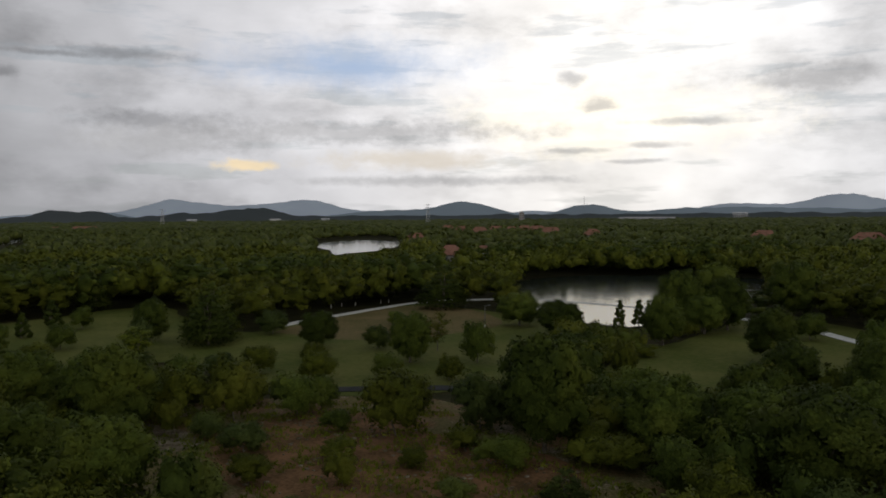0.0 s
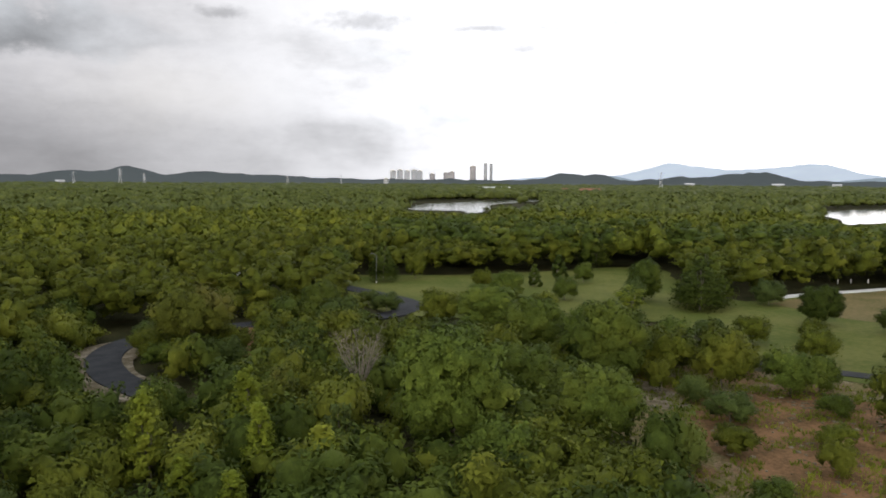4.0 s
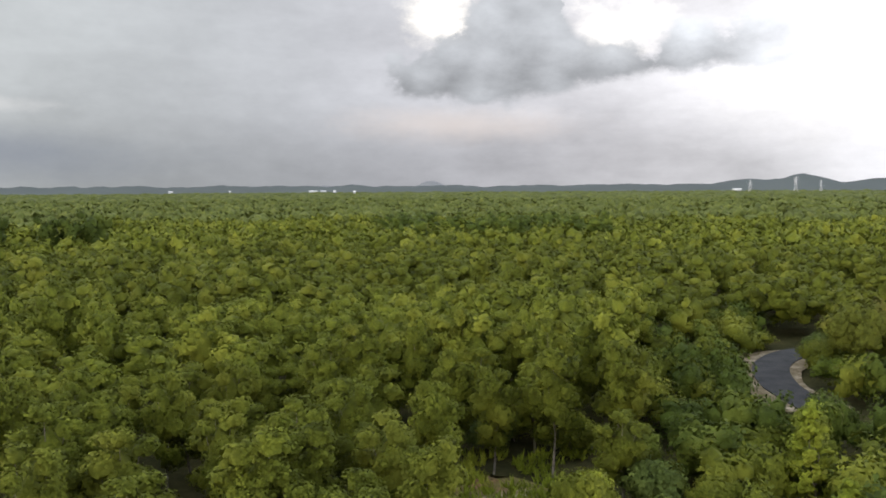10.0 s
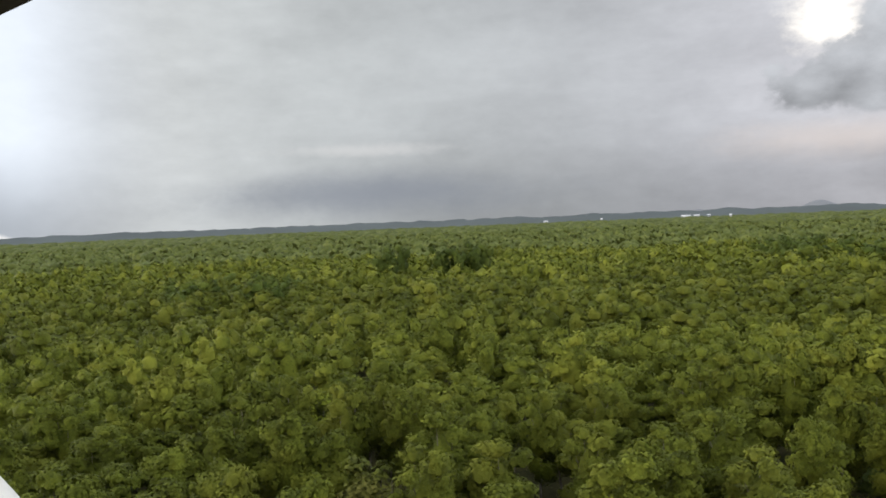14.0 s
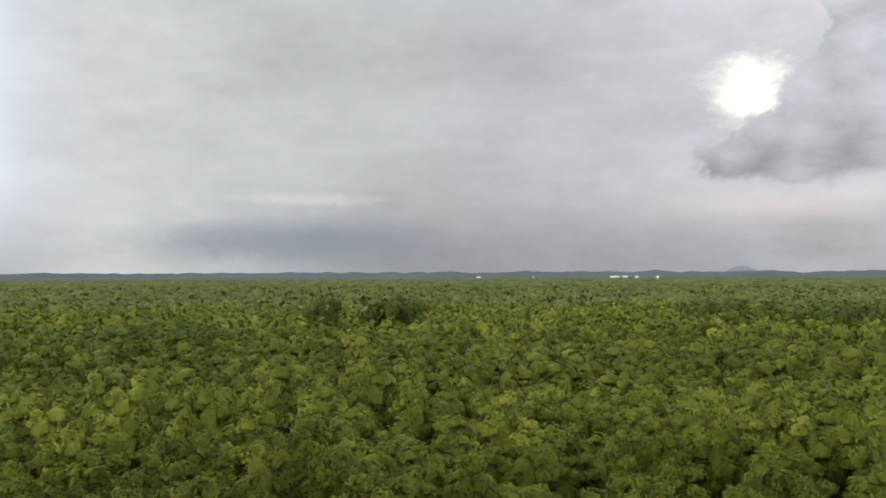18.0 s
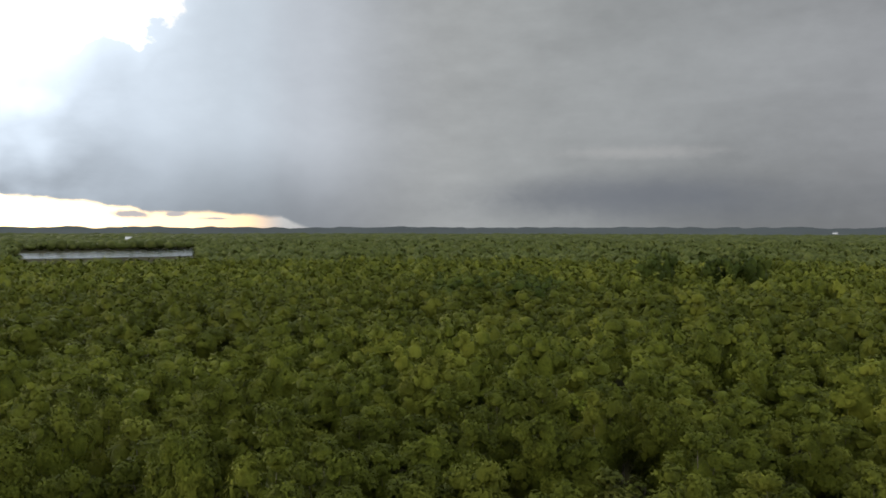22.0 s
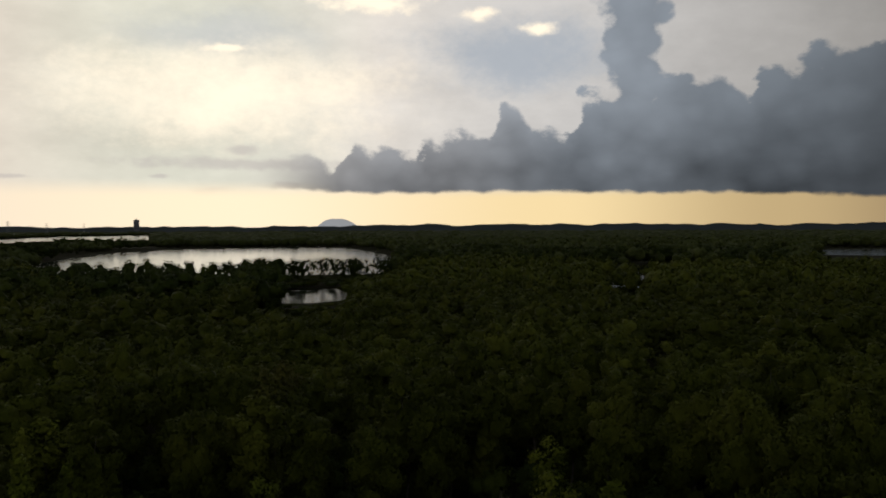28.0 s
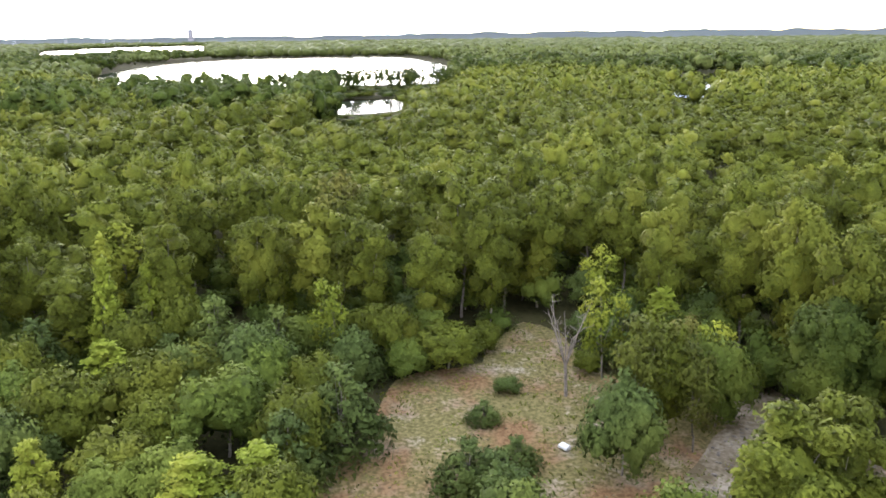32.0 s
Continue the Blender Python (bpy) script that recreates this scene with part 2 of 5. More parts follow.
    crest = ramp(az + heap, -90, -30, [
        (-89, 0.20), (-84, 0.245), (-82.4, 0.25), (-80.8, 0.21), (-79.3, 0.31), (-78.3, 0.26), (-75.1, 0.265), (-74.5, 0.33), (-73.6, 0.31), (-71.7, 0.345), (-69.7, 0.32), (-69.0, 0.38), (-68.3, 0.44),
        (-67.3, 0.40), (-66.6, 0.34), (-64.5, 0.33), (-63.4, 0.44), (-62.0, 0.48), (-58.5, 0.46), (-56.2, 0.53), (-53.6, 0.50), (-51.9, 0.42), (-51.2, 0.50), (-47.4, 0.575), (-44.7, 0.555),
        (-42.2, 0.64), (-40.4, 0.62), (-38.2, 0.74), (-33.5, 1.0)], "LINEAR") * 20.0
    crest = crest + ((0.42 - curl) * 2.0 + (0.42 - knob) * 0.8 + (puff - 0.5) * 1.2 + (fine - 0.5) * 1.6 + (wisp - 0.5) * 0.7) * az.step(-90, -80)
    turret = ramp(el, 6, 20, [(6, 0.30), (8.5, 0.22), (9.8, 0.17), (11.2, 0.18), (12.4, 0.225), (14.5, 0.245), (16, 0.21), (18.5, 0.0)], "EASE") * 10.0 + (0.42 - curl) * 1.8 + (0.42 - knob) * 1.0 + (puff - 0.5) * 1.2 + (fine - 0.5) * 1.6
    turret = (turret - (az + 59.6 + (puff - 0.5) * 1.5).op("ABSOLUTE")).step(-0.2, 0.45)
    base = ramp(az, -90, -28, [(-90, 0.30), (-84, 0.27), (-78, 0.235), (-65, 0.25), (-59, 0.23), (-51, 0.22), (-45.4, 0.19), (-41.7, 0.145), (-38.8, 0.10), (-36.4, 0.11), (-31, 0.085), (-29, 0.0)], "LINEAR") * 10.0 + (fine - 0.5) * 0.45 + (puff - 0.5) * 0.35 + (0.42 - knob) * 0.25
    inside = (crest - el).step(-0.2, 0.5).op("MAXIMUM", turret) * (el - base).step(-0.1, 0.25) * az.step(-87.5, -80) * az.step(-18, -30)
    shade = ramp(az, -90, -20, [(-90, (0.62, 0.585, 0.55)), (-75, (0.36, 0.37, 0.39)), (-62, (0.250, 0.280, 0.318)), (-50, (0.160, 0.182, 0.208)), (-41, (0.098, 0.111, 0.126)), (-34, (0.082, 0.092, 0.103)), (-29, (0.072, 0.078, 0.086)), (-20, (0.050, 0.054, 0.060))])
    gap = el.step(3.4, 2.0) * az.step(-30.5, -33.5)
    glow = ramp(az, -110, -28, [(-110, (0.85, 0.72, 0.56)), (-88, (0.98, 0.82, 0.58)), (-65, (0.85, 0.66, 0.36)), (-50, (0.50, 0.37, 0.19)), (-38, (0.26, 0.18, 0.10)), (-29, (0.10, 0.07, 0.05))])
    light = blend(tree, gap, light, tint(tree, glow, 15.0))
    depth = (el - base).step(-0.5, 7.0) * 0.5 + 0.50 + ((big - 0.5) * 0.5 + (puff - 0.5) * 0.3) * (az.step(-36, -46) * 0.75 + 0.25) + (fine - 0.5) * 0.1 + ((0.42 - curl) * 0.35 + (0.42 - knob) * 0.16) * az.step(-38, -50) + (crest - el).step(2.2, 0.0) * 0.12
    light = blend(tree, inside, light, tint(tree, shade, depth * 12.8))
    for a, e, wide, high in ((-40.8, 1.05, 1.5, 0.3), (-38, 1.05, 0.9, 0.2), (-35.4, 0.75, 1.1, 0.1)):
        light = blend(tree, cloud(a, e, wide, high, 0.5) * az.step(-60, -50), light, (1.0, 0.94, 0.95))

    # overhead and below the skyline
    light = blend(tree, el.step(18, 36), light, tint(tree, (0.93, 1.0, 1.08), ZENITH))
    light = blend(tree, el.step(0.0, -1.5), light, (0.10, 0.11, 0.09))
    back = tree.nodes.new("ShaderNodeBackground")
    tree.links.new(light.socket, back.inputs[0])
    out = tree.nodes.new("ShaderNodeOutputWorld")
    tree.links.new(back.outputs[0], out.inputs[0])


ZENITH = 2.4
make_sky()
sun = new("sun", bpy.data.lights.new("sun", "SUN"))
sun.data.energy, sun.data.angle, sun.data.color = 0.5, radians(18), (1.0, 0.90, 0.76)
sun.matrix_world = look(heading(-88) * 50 + Vector((0, 0, 10)), (0, 0, 0))


# ---- materials ----
def material(name, rough=0.8, metal=0.0, spec=0.3):
    mat = bpy.data.materials.new(name)
    mat.use_nodes = True
    tree = mat.node_tree
    bsdf = tree.nodes["Principled BSDF"]
    bsdf.inputs["Roughness"].default_value, bsdf.inputs["Metallic"].default_value = rough, metal
    bsdf.inputs["Specular IOR Level"].default_value = spec
    return mat, tree, bsdf


def place_of(tree):
    return tree.nodes.new("ShaderNodeNewGeometry").outputs["Position"]


def bump(tree, bsdf, height, strength, distance):
    node = tree.nodes.new("ShaderNodeBump")
    node.inputs["Strength"].default_value, node.inputs["Distance"].default_value = strength, distance
    tree.links.new(height.socket, node.inputs["Height"])
    tree.links.new(node.outputs[0], bsdf.inputs["Normal"])


def mottled(name, dark, fair, scale, fine, rough=0.85, relief=0.0, metal=0.0, spec=0.3, edge=(0.35, 0.65)):
    """Two colours mixed by grain at two scales."""
    mat, tree, bsdf = material(name, rough, metal, spec)
    spot = place_of(tree)
    coarse, small = grain(tree, spot, scale, 4), grain(tree, spot, fine, 3, 0.6, lean=4.0)
    mix = (coarse * 0.6 + small * 0.4).step(*edge)
    tree.links.new(blend(tree, mix, dark, fair).socket, bsdf.inputs["Base Color"])
    if relief:
        bump(tree, bsdf, small, 0.6, relief)
    return mat


def leaf_material(name, dark, fair, young, share=0.10):
    """Foliage: broad patches, lighter and darker sprays, fine leaf grain."""
    mat, tree, bsdf = material(name, 0.7, 0, 0.05)
    spot = place_of(tree)
    patch = grain(tree, spot, 0.16, 2, 0.5)
    clump = grain(tree, spot, 0.8, 3, 0.6, lean=2.0)
    fluff = grain(tree, spot, 5.5, 4, 0.7, lean=5.0)
    one = Sum(tree, tree.nodes.new("ShaderNodeNewGeometry").outputs["Random Per Island"])
    each = Sum(tree, tree.nodes.new("ShaderNodeObjectInfo").outputs["Random"])
    colour = blend(tree, (clump * 0.45 + one * 0.10 + fluff * 0.45).step(0.28, 0.72), dark, fair)
    colour = blend(tree, patch.step(0.48, 0.68) * 0.75, colour, young)
    colour = tint(tree, colour, each * 0.3 + 0.85)
    tree.links.new(colour.socket, bsdf.inputs["Base Color"])
    bump(tree, bsdf, fluff, 0.6, 0.12)
    through_leaf = tree.nodes.new("ShaderNodeBsdfTranslucent")
    tree.links.new(colour.socket, through_leaf.inputs[0])
    both = tree.nodes.new("ShaderNodeMixShader")
    both.inputs[0].default_value = share
    tree.links.new(bsdf.outputs[0], both.inputs[1])
    tree.links.new(through_leaf.outputs[0], both.inputs[2])
    tree.links.new(both.outputs[0], tree.nodes["Material Output"].inputs[0])
    return mat


LEAF = leaf_material("paperbark_leaves", (0.0195, 0.0254, 0.0033), (0.0909, 0.1052, 0.0121), (0.1109, 0.1186, 0.0155))
# far leaves cooler and flatter: the haze of distance is put into their colour
LEAF_FAR = leaf_material("far_haze_leaves", (0.0209, 0.0267, 0.0057), (0.0676, 0.0822, 0.0197), (0.0811, 0.0917, 0.0229))
LEAF_DARK = leaf_material("dark_leaves", (0.0139, 0.0216, 0.0033), (0.0475, 0.0657, 0.0105), (0.0700, 0.0856, 0.0126))
LEAF_YOUNG = leaf_material("young_leaves", (0.0471, 0.0600, 0.0052), (0.1502, 0.1826, 0.0189), (0.1947, 0.2049, 0.0245))
LEAF_FINE = leaf_material("feathery_leaves", (0.0213, 0.0323, 0.0076), (0.0608, 0.0814, 0.0198), (0.0867, 0.1045, 0.0206))
LEAF_BROAD = leaf_material("broad_leaves", (0.0202, 0.0312, 0.0052), (0.0821, 0.1097, 0.0170), (0.1003, 0.1215, 0.0192))
LEAF_UMBRELLA = leaf_material("umbrella_tree_leaves", (0.0276, 0.0342, 0.0053), (0.0808, 0.0889, 0.0131), (0.0975, 0.0894, 0.0200))
LEAF_RUST = leaf_material("dry_leaves", (0.0620, 0.0527, 0.0279), (0.0992, 0.0806, 0.0434), (0.1178, 0.0930, 0.0558))
BARK = mottled("pale_bark", (0.055, 0.046, 0.036), (0.135, 0.118, 0.098), 3.0, 30.0, 0.9, 0.01)
BARK_GREY = mottled("dead_wood", (0.0620, 0.0508, 0.0409), (0.1488, 0.1271, 0.1054), 3.0, 30.0, 0.9, 0.01)
EARTH = mottled("forest_floor", (0.0149, 0.0155, 0.0062), (0.0341, 0.0310, 0.0130), 0.22, 2.5, 0.95, 0.05, spec=0.03)
LAWN = mottled("mown_grass", (0.0496, 0.0632, 0.0124), (0.0930, 0.0942, 0.0260), 0.09, 1.6, 0.9, 0.03, spec=0.03)
LAWN_DRY = mottled("dry_grass", (0.0713, 0.0651, 0.0223), (0.1333, 0.0961, 0.0465), 0.10, 1.8, 0.9, 0.03, spec=0.03)
SOIL = mottled("red_soil", (0.0527, 0.0341, 0.0149), (0.1550, 0.0837, 0.0422), 0.30, 3.0, 0.95, 0.06, spec=0.03)
SAND = mottled("pale_sand", (0.0713, 0.0558, 0.0322), (0.2108, 0.1798, 0.1395), 0.55, 4.0, 0.95, 0.05, spec=0.03, edge=(0.40, 0.72))
ASPHALT = mottled("asphalt", (0.0161, 0.0167, 0.0186), (0.0322, 0.0322, 0.0341), 0.6, 25.0, 0.92, 0.01, spec=0.1)
CONCRETE = mottled("old_concrete", (0.33, 0.32, 0.30), (0.52, 0.51, 0.48), 0.8, 9.0, 0.85, 0.01)
TILE_RED = mottled("clay_roof_tile", (0.1240, 0.0527, 0.0341), (0.1922, 0.0930, 0.0620), 0.5, 5.0, 0.8)
WALL_PALE = mottled("pale_render", (0.2232, 0.2356, 0.2604), (0.3100, 0.3224, 0.3472), 0.05, 1.0, 0.85)
WALL_PINK = mottled("weathered_render", (0.1860, 0.1798, 0.1922), (0.2666, 0.2542, 0.2604), 0.05, 1.0, 0.85)
ROOF_PALE = mottled("pale_metal_roof", (0.2604, 0.2666, 0.2790), (0.3720, 0.3720, 0.3782), 0.05, 1.0, 0.45)
PANE = mottled("dark_window", (0.03, 0.035, 0.045), (0.08, 0.09, 0.11), 0.2, 2.0, 0.2, spec=0.5)
STEEL = mottled("galvanised_steel", (0.30, 0.31, 0.33), (0.45, 0.46, 0.48), 0.5, 3.0, 0.5, metal=0.6)
DARK_STEEL = mottled("dark_painted_steel", (0.045, 0.046, 0.048), (0.085, 0.086, 0.088), 0.8, 8.0, 0.55)
PAINT = mottled("worn_white_paint", (0.3410, 0.3410, 0.3286), (0.4836, 0.4836, 0.4712), 0.8, 8.0, 0.6)
TIMBER = mottled("dark_timber", (0.020, 0.015, 0.011), (0.045, 0.034, 0.025), 2.0, 20.0, 0.8)
SPRAY = mottled("water_spray", (0.62, 0.63, 0.65), (0.80, 0.81, 0.83), 1.0, 6.0, 0.5)
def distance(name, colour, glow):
    """Far hills: glow and hazy colour stand in for the lit air before them."""
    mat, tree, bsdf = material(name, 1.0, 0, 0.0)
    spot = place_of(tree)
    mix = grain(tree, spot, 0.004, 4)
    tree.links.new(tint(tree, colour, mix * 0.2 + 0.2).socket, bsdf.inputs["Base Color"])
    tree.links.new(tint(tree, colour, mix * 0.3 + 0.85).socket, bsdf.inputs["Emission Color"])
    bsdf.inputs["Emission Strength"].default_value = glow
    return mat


# haze glow differs by direction: dim in the north, strongest at the sunset
HILL_NEAR = distance("wooded_hill_haze_glow", (0.078, 0.090, 0.094), 1.1)
HILL_NORTH = distance("hill_rain_haze_glow", (0.17, 0.18, 0.195), 0.95)
HILL_WEST = distance("hill_sunset_haze_glow", (0.28, 0.29, 0.30), 13.0)
HILL_MID = distance("middle_hill_haze_glow", (0.10, 0.122, 0.142), 4.0)
HILL_FAR = distance("distant_hill_haze_glow", (0.21, 0.24, 0.28), 3.6)


def glade_material():
    """Worn turf: thin grass, pale sand and reddish earth run into one another."""
    mat, tree, bsdf = material("worn_turf", 0.95, 0, 0.03)
    spot = place_of(tree)
    wide, mid, small = grain(tree, spot, 0.16, 3, 0.6), grain(tree, spot, 0.5, 4, 0.65, lean=3.0), grain(tree, spot, 4.0, 4, 0.7, lean=8.0)
    grass = blend(tree, small.step(0.35, 0.65), (0.053, 0.048, 0.017), (0.115, 0.096, 0.041))
    sand = blend(tree, small.step(0.35, 0.65), (0.102, 0.081, 0.053), (0.236, 0.208, 0.164))
    red = blend(tree, small.step(0.35, 0.65), (0.068, 0.037, 0.017), (0.136, 0.084, 0.043))
    colour = blend(tree, (mid * 0.6 + wide * 0.2 + small * 0.2).step(0.485, 0.60), grass, sand)
    colour = blend(tree, (wide * 0.6 + mid * 0.25 + small * 0.15).step(0.465, 0.575), colour, red)
    tree.links.new(colour.socket, bsdf.inputs["Base Color"])
    bump(tree, bsdf, small, 0.7, 0.05)
    return mat


TURF = glade_material()


def water_material():
    mat, tree, bsdf = material("lake_water", 0.12, 0, 0.5)
    bsdf.inputs["IOR"].default_value = 1.33
    bsdf.inputs["Base Color"].default_value = (0.018, 0.022, 0.018, 1)
    spot = place_of(tree)
    ripple = grain(tree, spot, 0.55, 3) * 0.6 + grain(tree, spot, 0.05, 2, lean=3.0) * 0.4
    bump(tree, bsdf, ripple, 0.25, 0.13)
    return mat


WATER = water_material()


# ---- mesh helpers ----
def mesh_of(name, verts, tris, mats, normals=None):
    """A mesh out of arrays of points and triangles."""
    me = bpy.data.meshes.new(name)
    verts, tris = np.asarray(verts, dtype=np.float32), np.asarray(tris, dtype=np.int32)
    me.vertices.add(len(verts))
    me.vertices.foreach_set("co", verts.ravel())
    me.loops.add(tris.size)
    me.loops.foreach_set("vertex_index", tris.ravel())
    me.polygons.add(len(tris))
    me.polygons.foreach_set("loop_start", np.arange(0, tris.size, 3, dtype=np.int32))
    me.polygons.foreach_set("use_smooth", np.full(len(tris), True))
    for mat in mats:
        me.materials.append(mat)
    me.update(calc_edges=True)
    if normals is not None:
        facing = me.attributes.new("custom_normal", "FLOAT_VECTOR", "POINT")
        facing.data.foreach_set("vector", np.asarray(normals, dtype=np.float32).ravel())
    return me


def part(name, bm, mat, parent=None, label=""):
    """Links a bmesh as one mesh object under a thing or a part."""
    me = bpy.data.meshes.new(name)
    bm.to_mesh(me)
    bm.free()
    me.materials.append(mat)
    ob = new(name, me)
    if parent:
        ob.parent = parent
    return tagged(ob, label)


def thing(name, label, category, group="", kind="", at=(0, 0, 0), turn=0.0):
    ob = new(name)
    ob.empty_display_size = 0.3
    ob.matrix_world = pose(*at, 0, 0, turn)
    return tagged(ob, label, category, group, kind)


def box(bm, x0, y0, z0, x1, y1, z1, edge=0.0):
    made = bmesh.ops.create_cube(bm, size=1, matrix=Matrix.LocRotScale(((x0 + x1) / 2, (y0 + y1) / 2, (z0 + z1) / 2), None, (x1 - x0, y1 - y0, z1 - z0)))
    if edge:
        bmesh.ops.bevel(bm, geom=list({e for v in made["verts"] for e in v.link_edges}), offset=edge, segments=1, affect="EDGES")
    return made["verts"]


def rod(bm, a, b, r0, r1=None, sides=6):
    """A tapered rod from a to b."""
    a, b = Vector(a), Vector(b)
    m = Matrix.Translation((a + b) / 2) @ (b - a).to_track_quat("Z", "Y").to_matrix().to_4x4()
    bmesh.ops.create_cone(bm, cap_ends=True, segments=sides, radius1=r0, radius2=r0 if r1 is None else r1, depth=(b - a).length, matrix=m)


ICO = bmesh.new()
bmesh.ops.create_icosphere(ICO, subdivisions=1, radius=1)
ICO_V, ICO_F = np.array([v.co[:] for v in ICO.verts]), np.array([[v.index for v in f.verts] for f in ICO.faces])
ICO.free()


def joined(pieces):
    verts, tris, base = [], [], 0
    for v, f in pieces:
        verts.append(v)
        tris.append(f + base)
        base += len(v)
    return np.concatenate(verts), np.concatenate(tris)


def unit(v):
    return v / (np.linalg.norm(v, axis=1)[:, None] + 1e-9)


def puffs(rng, lobes, per, size):
    """Small round tufts over the upper and outer sides of lobes (x, y, z, width, height): rows of place and radius."""
    lobes = np.asarray(lobes, dtype=float)
    pick = np.repeat(np.arange(len(lobes)), per)
    way = rng.normal(size=(len(pick), 3))
    out = np.stack([lobes[pick, 0], lobes[pick, 1], np.zeros(len(pick))], 1)
    way = unit(unit(way) + unit(out) * 0.45 + np.array([0, 0, 0.35]))
    spread = np.stack([lobes[pick, 3], lobes[pick, 3], lobes[pick, 4]], 1)
    centre = lobes[pick, :3] + way * spread * rng.uniform(0.62, 0.92, (len(pick), 1))
    radius = size * rng.uniform(0.7, 1.3, len(pick))
    return np.concatenate([centre, radius[:, None]], 1)


def crown_normals(spot, way, middle, tall, wide):
    """Shading normals bent along tuft and crown: bright tops and dark flanks are shaped in."""
    whole = unit((spot - middle) / np.array([wide, wide, tall]))
    return unit(way * 0.45 + whole * 0.62 + np.array([0, 0, 0.02]))


def crown(rng, lobes, per, size, count, leaf, shell=(0.85, 1.30), long=1.5, droop=0.10, core=0.66, fill=0.70):
    """A crown out of lobes, tufts on the lobes and leaf sprays on the tufts: points, triangles and normals."""
    lobes = np.asarray(lobes, dtype=float)
    low, high = (lobes[:, 2] - lobes[:, 4]).min(), (lobes[:, 2] + lobes[:, 4]).max()
    middle, tall = np.array([0, 0, low + (high - low) * 0.35]), (high - low) * 0.6
    wide = (np.hypot(lobes[:, 0], lobes[:, 1]) + lobes[:, 3]).max()
    tuft = puffs(rng, lobes, per, size)
    pieces, facing = [], []
    if fill:
        for x, y, z, w, h in lobes:
            v = ICO_V * (1 + rng.normal(size=(12, 1)) * 0.06) * fill * np.array([w, w, h]) + np.array([x, y, z])
            pieces.append((v, ICO_F))
            facing.append(crown_normals(v, unit(v - np.array([x, y, z])), middle, tall, wide))
    if core:
        for x, y, z, r in tuft:
            v = ICO_V * (1 + rng.normal(size=(12, 1)) * 0.20) * core * r + np.array([x, y, z])
            pieces.append((v, ICO_F))
            facing.append(crown_normals(v, unit(v - np.array([x, y, z])), middle, tall, wide))
    if not count:
        v, f = joined(pieces)
        return v, f, np.concatenate(facing)
    seats = np.concatenate([lobes[:, :3], lobes[:, 3:4] * 0.86], 1)
    tuft = np.concatenate([tuft, seats])
    pick = rng.choice(len(tuft), count, p=tuft[:, 3] ** 2 / (tuft[:, 3] ** 2).sum())
    way = unit(unit(rng.normal(size=(count, 3))) + unit(tuft[pick, :3] - middle) * 0.55 + np.array([0, 0, 0.30]))
    centre = tuft[pick, :3] + way * tuft[pick, 3:4] * rng.uniform(*shell, (count, 1))
    face = unit(way + rng.normal(size=(count, 3)) * 0.32 + np.array([0, 0, 0.15]))
    side = unit(np.cross(face, rng.normal(size=(count, 3))))
    other = np.cross(face, side)
    s = (leaf * rng.uniform(0.6, 1.4, count))[:, None]
    tip = centre + side * s * long * 0.6 - np.array([0, 0, droop]) * s
    v = np.stack([centre - side * s * long * 0.4 + other * s * 0.5, centre - side * s * long * 0.4 - other * s * 0.5, tip], 1).reshape(-1, 3)
    pieces.append((v, np.arange(count * 3).reshape(-1, 3)))
    facing.append(np.repeat(unit(crown_normals(centre, way, middle, tall, wide) + rng.normal(size=(count, 3)) * 0.16), 3, axis=0))
    v, f = joined(pieces)
    return v, f, np.concatenate(facing)


def lobes_round(rng, height, wide, low, count, size):
    """Lobes spread over an egg-shaped crown from low to height."""
    out = []
    mid, tall = (height + low) / 2, (height - low) / 2
    for k in range(count):
        u = (k + 0.5) / count * 2 - 1
        turn = k * 2.4 + rng.uniform(-0.4, 0.4)
        ring = math.sqrt(max(0, 1 - u * u * 0.9)) * wide / 2 * rng.uniform(0.50, 0.78)
        s = size * rng.uniform(0.75, 1.25)
        out.append((math.cos(turn) * ring, math.sin(turn) * ring, mid + u * (tall - s * 0.6), s, s * rng.uniform(0.75, 1.05)))
    out.append((0, 0, mid, wide * 0.36, tall * 0.85))
    return out


def lobes_spire(rng, height, wide, low, count):
    """Upright lobes round a leader, drawn in to a point."""
    out = []
    for k in range(count):
        u = (k + 0.3) / count
        turn = k * 2.4
        w = wide / 2 * (1 - u) ** 0.8 * rng.uniform(0.8, 1.15)
        s = 0.15 * wide * (1.15 - 0.65 * u)
        out.append((math.cos(turn) * w * 0.6, math.sin(turn) * w * 0.6, low + (height - low) * u * 0.96, s, s * 2.1))
    return out


def lobes_tiers(rng, height, wide, low, tiers):
    out = []
    for k in range(tiers):
        u = k / (tiers - 1)
        w = wide / 2 * (1 - 0.75 * u)
        for j in range(max(3, int(7 * (1 - 0.6 * u)))):
            turn = j * 6.283 / max(3, int(7 * (1 - 0.6 * u))) + k
            out.append((math.cos(turn) * w * 0.62, math.sin(turn) * w * 0.62, low + (height - low) * u, w * 0.42, 0.05 * height))
    return out


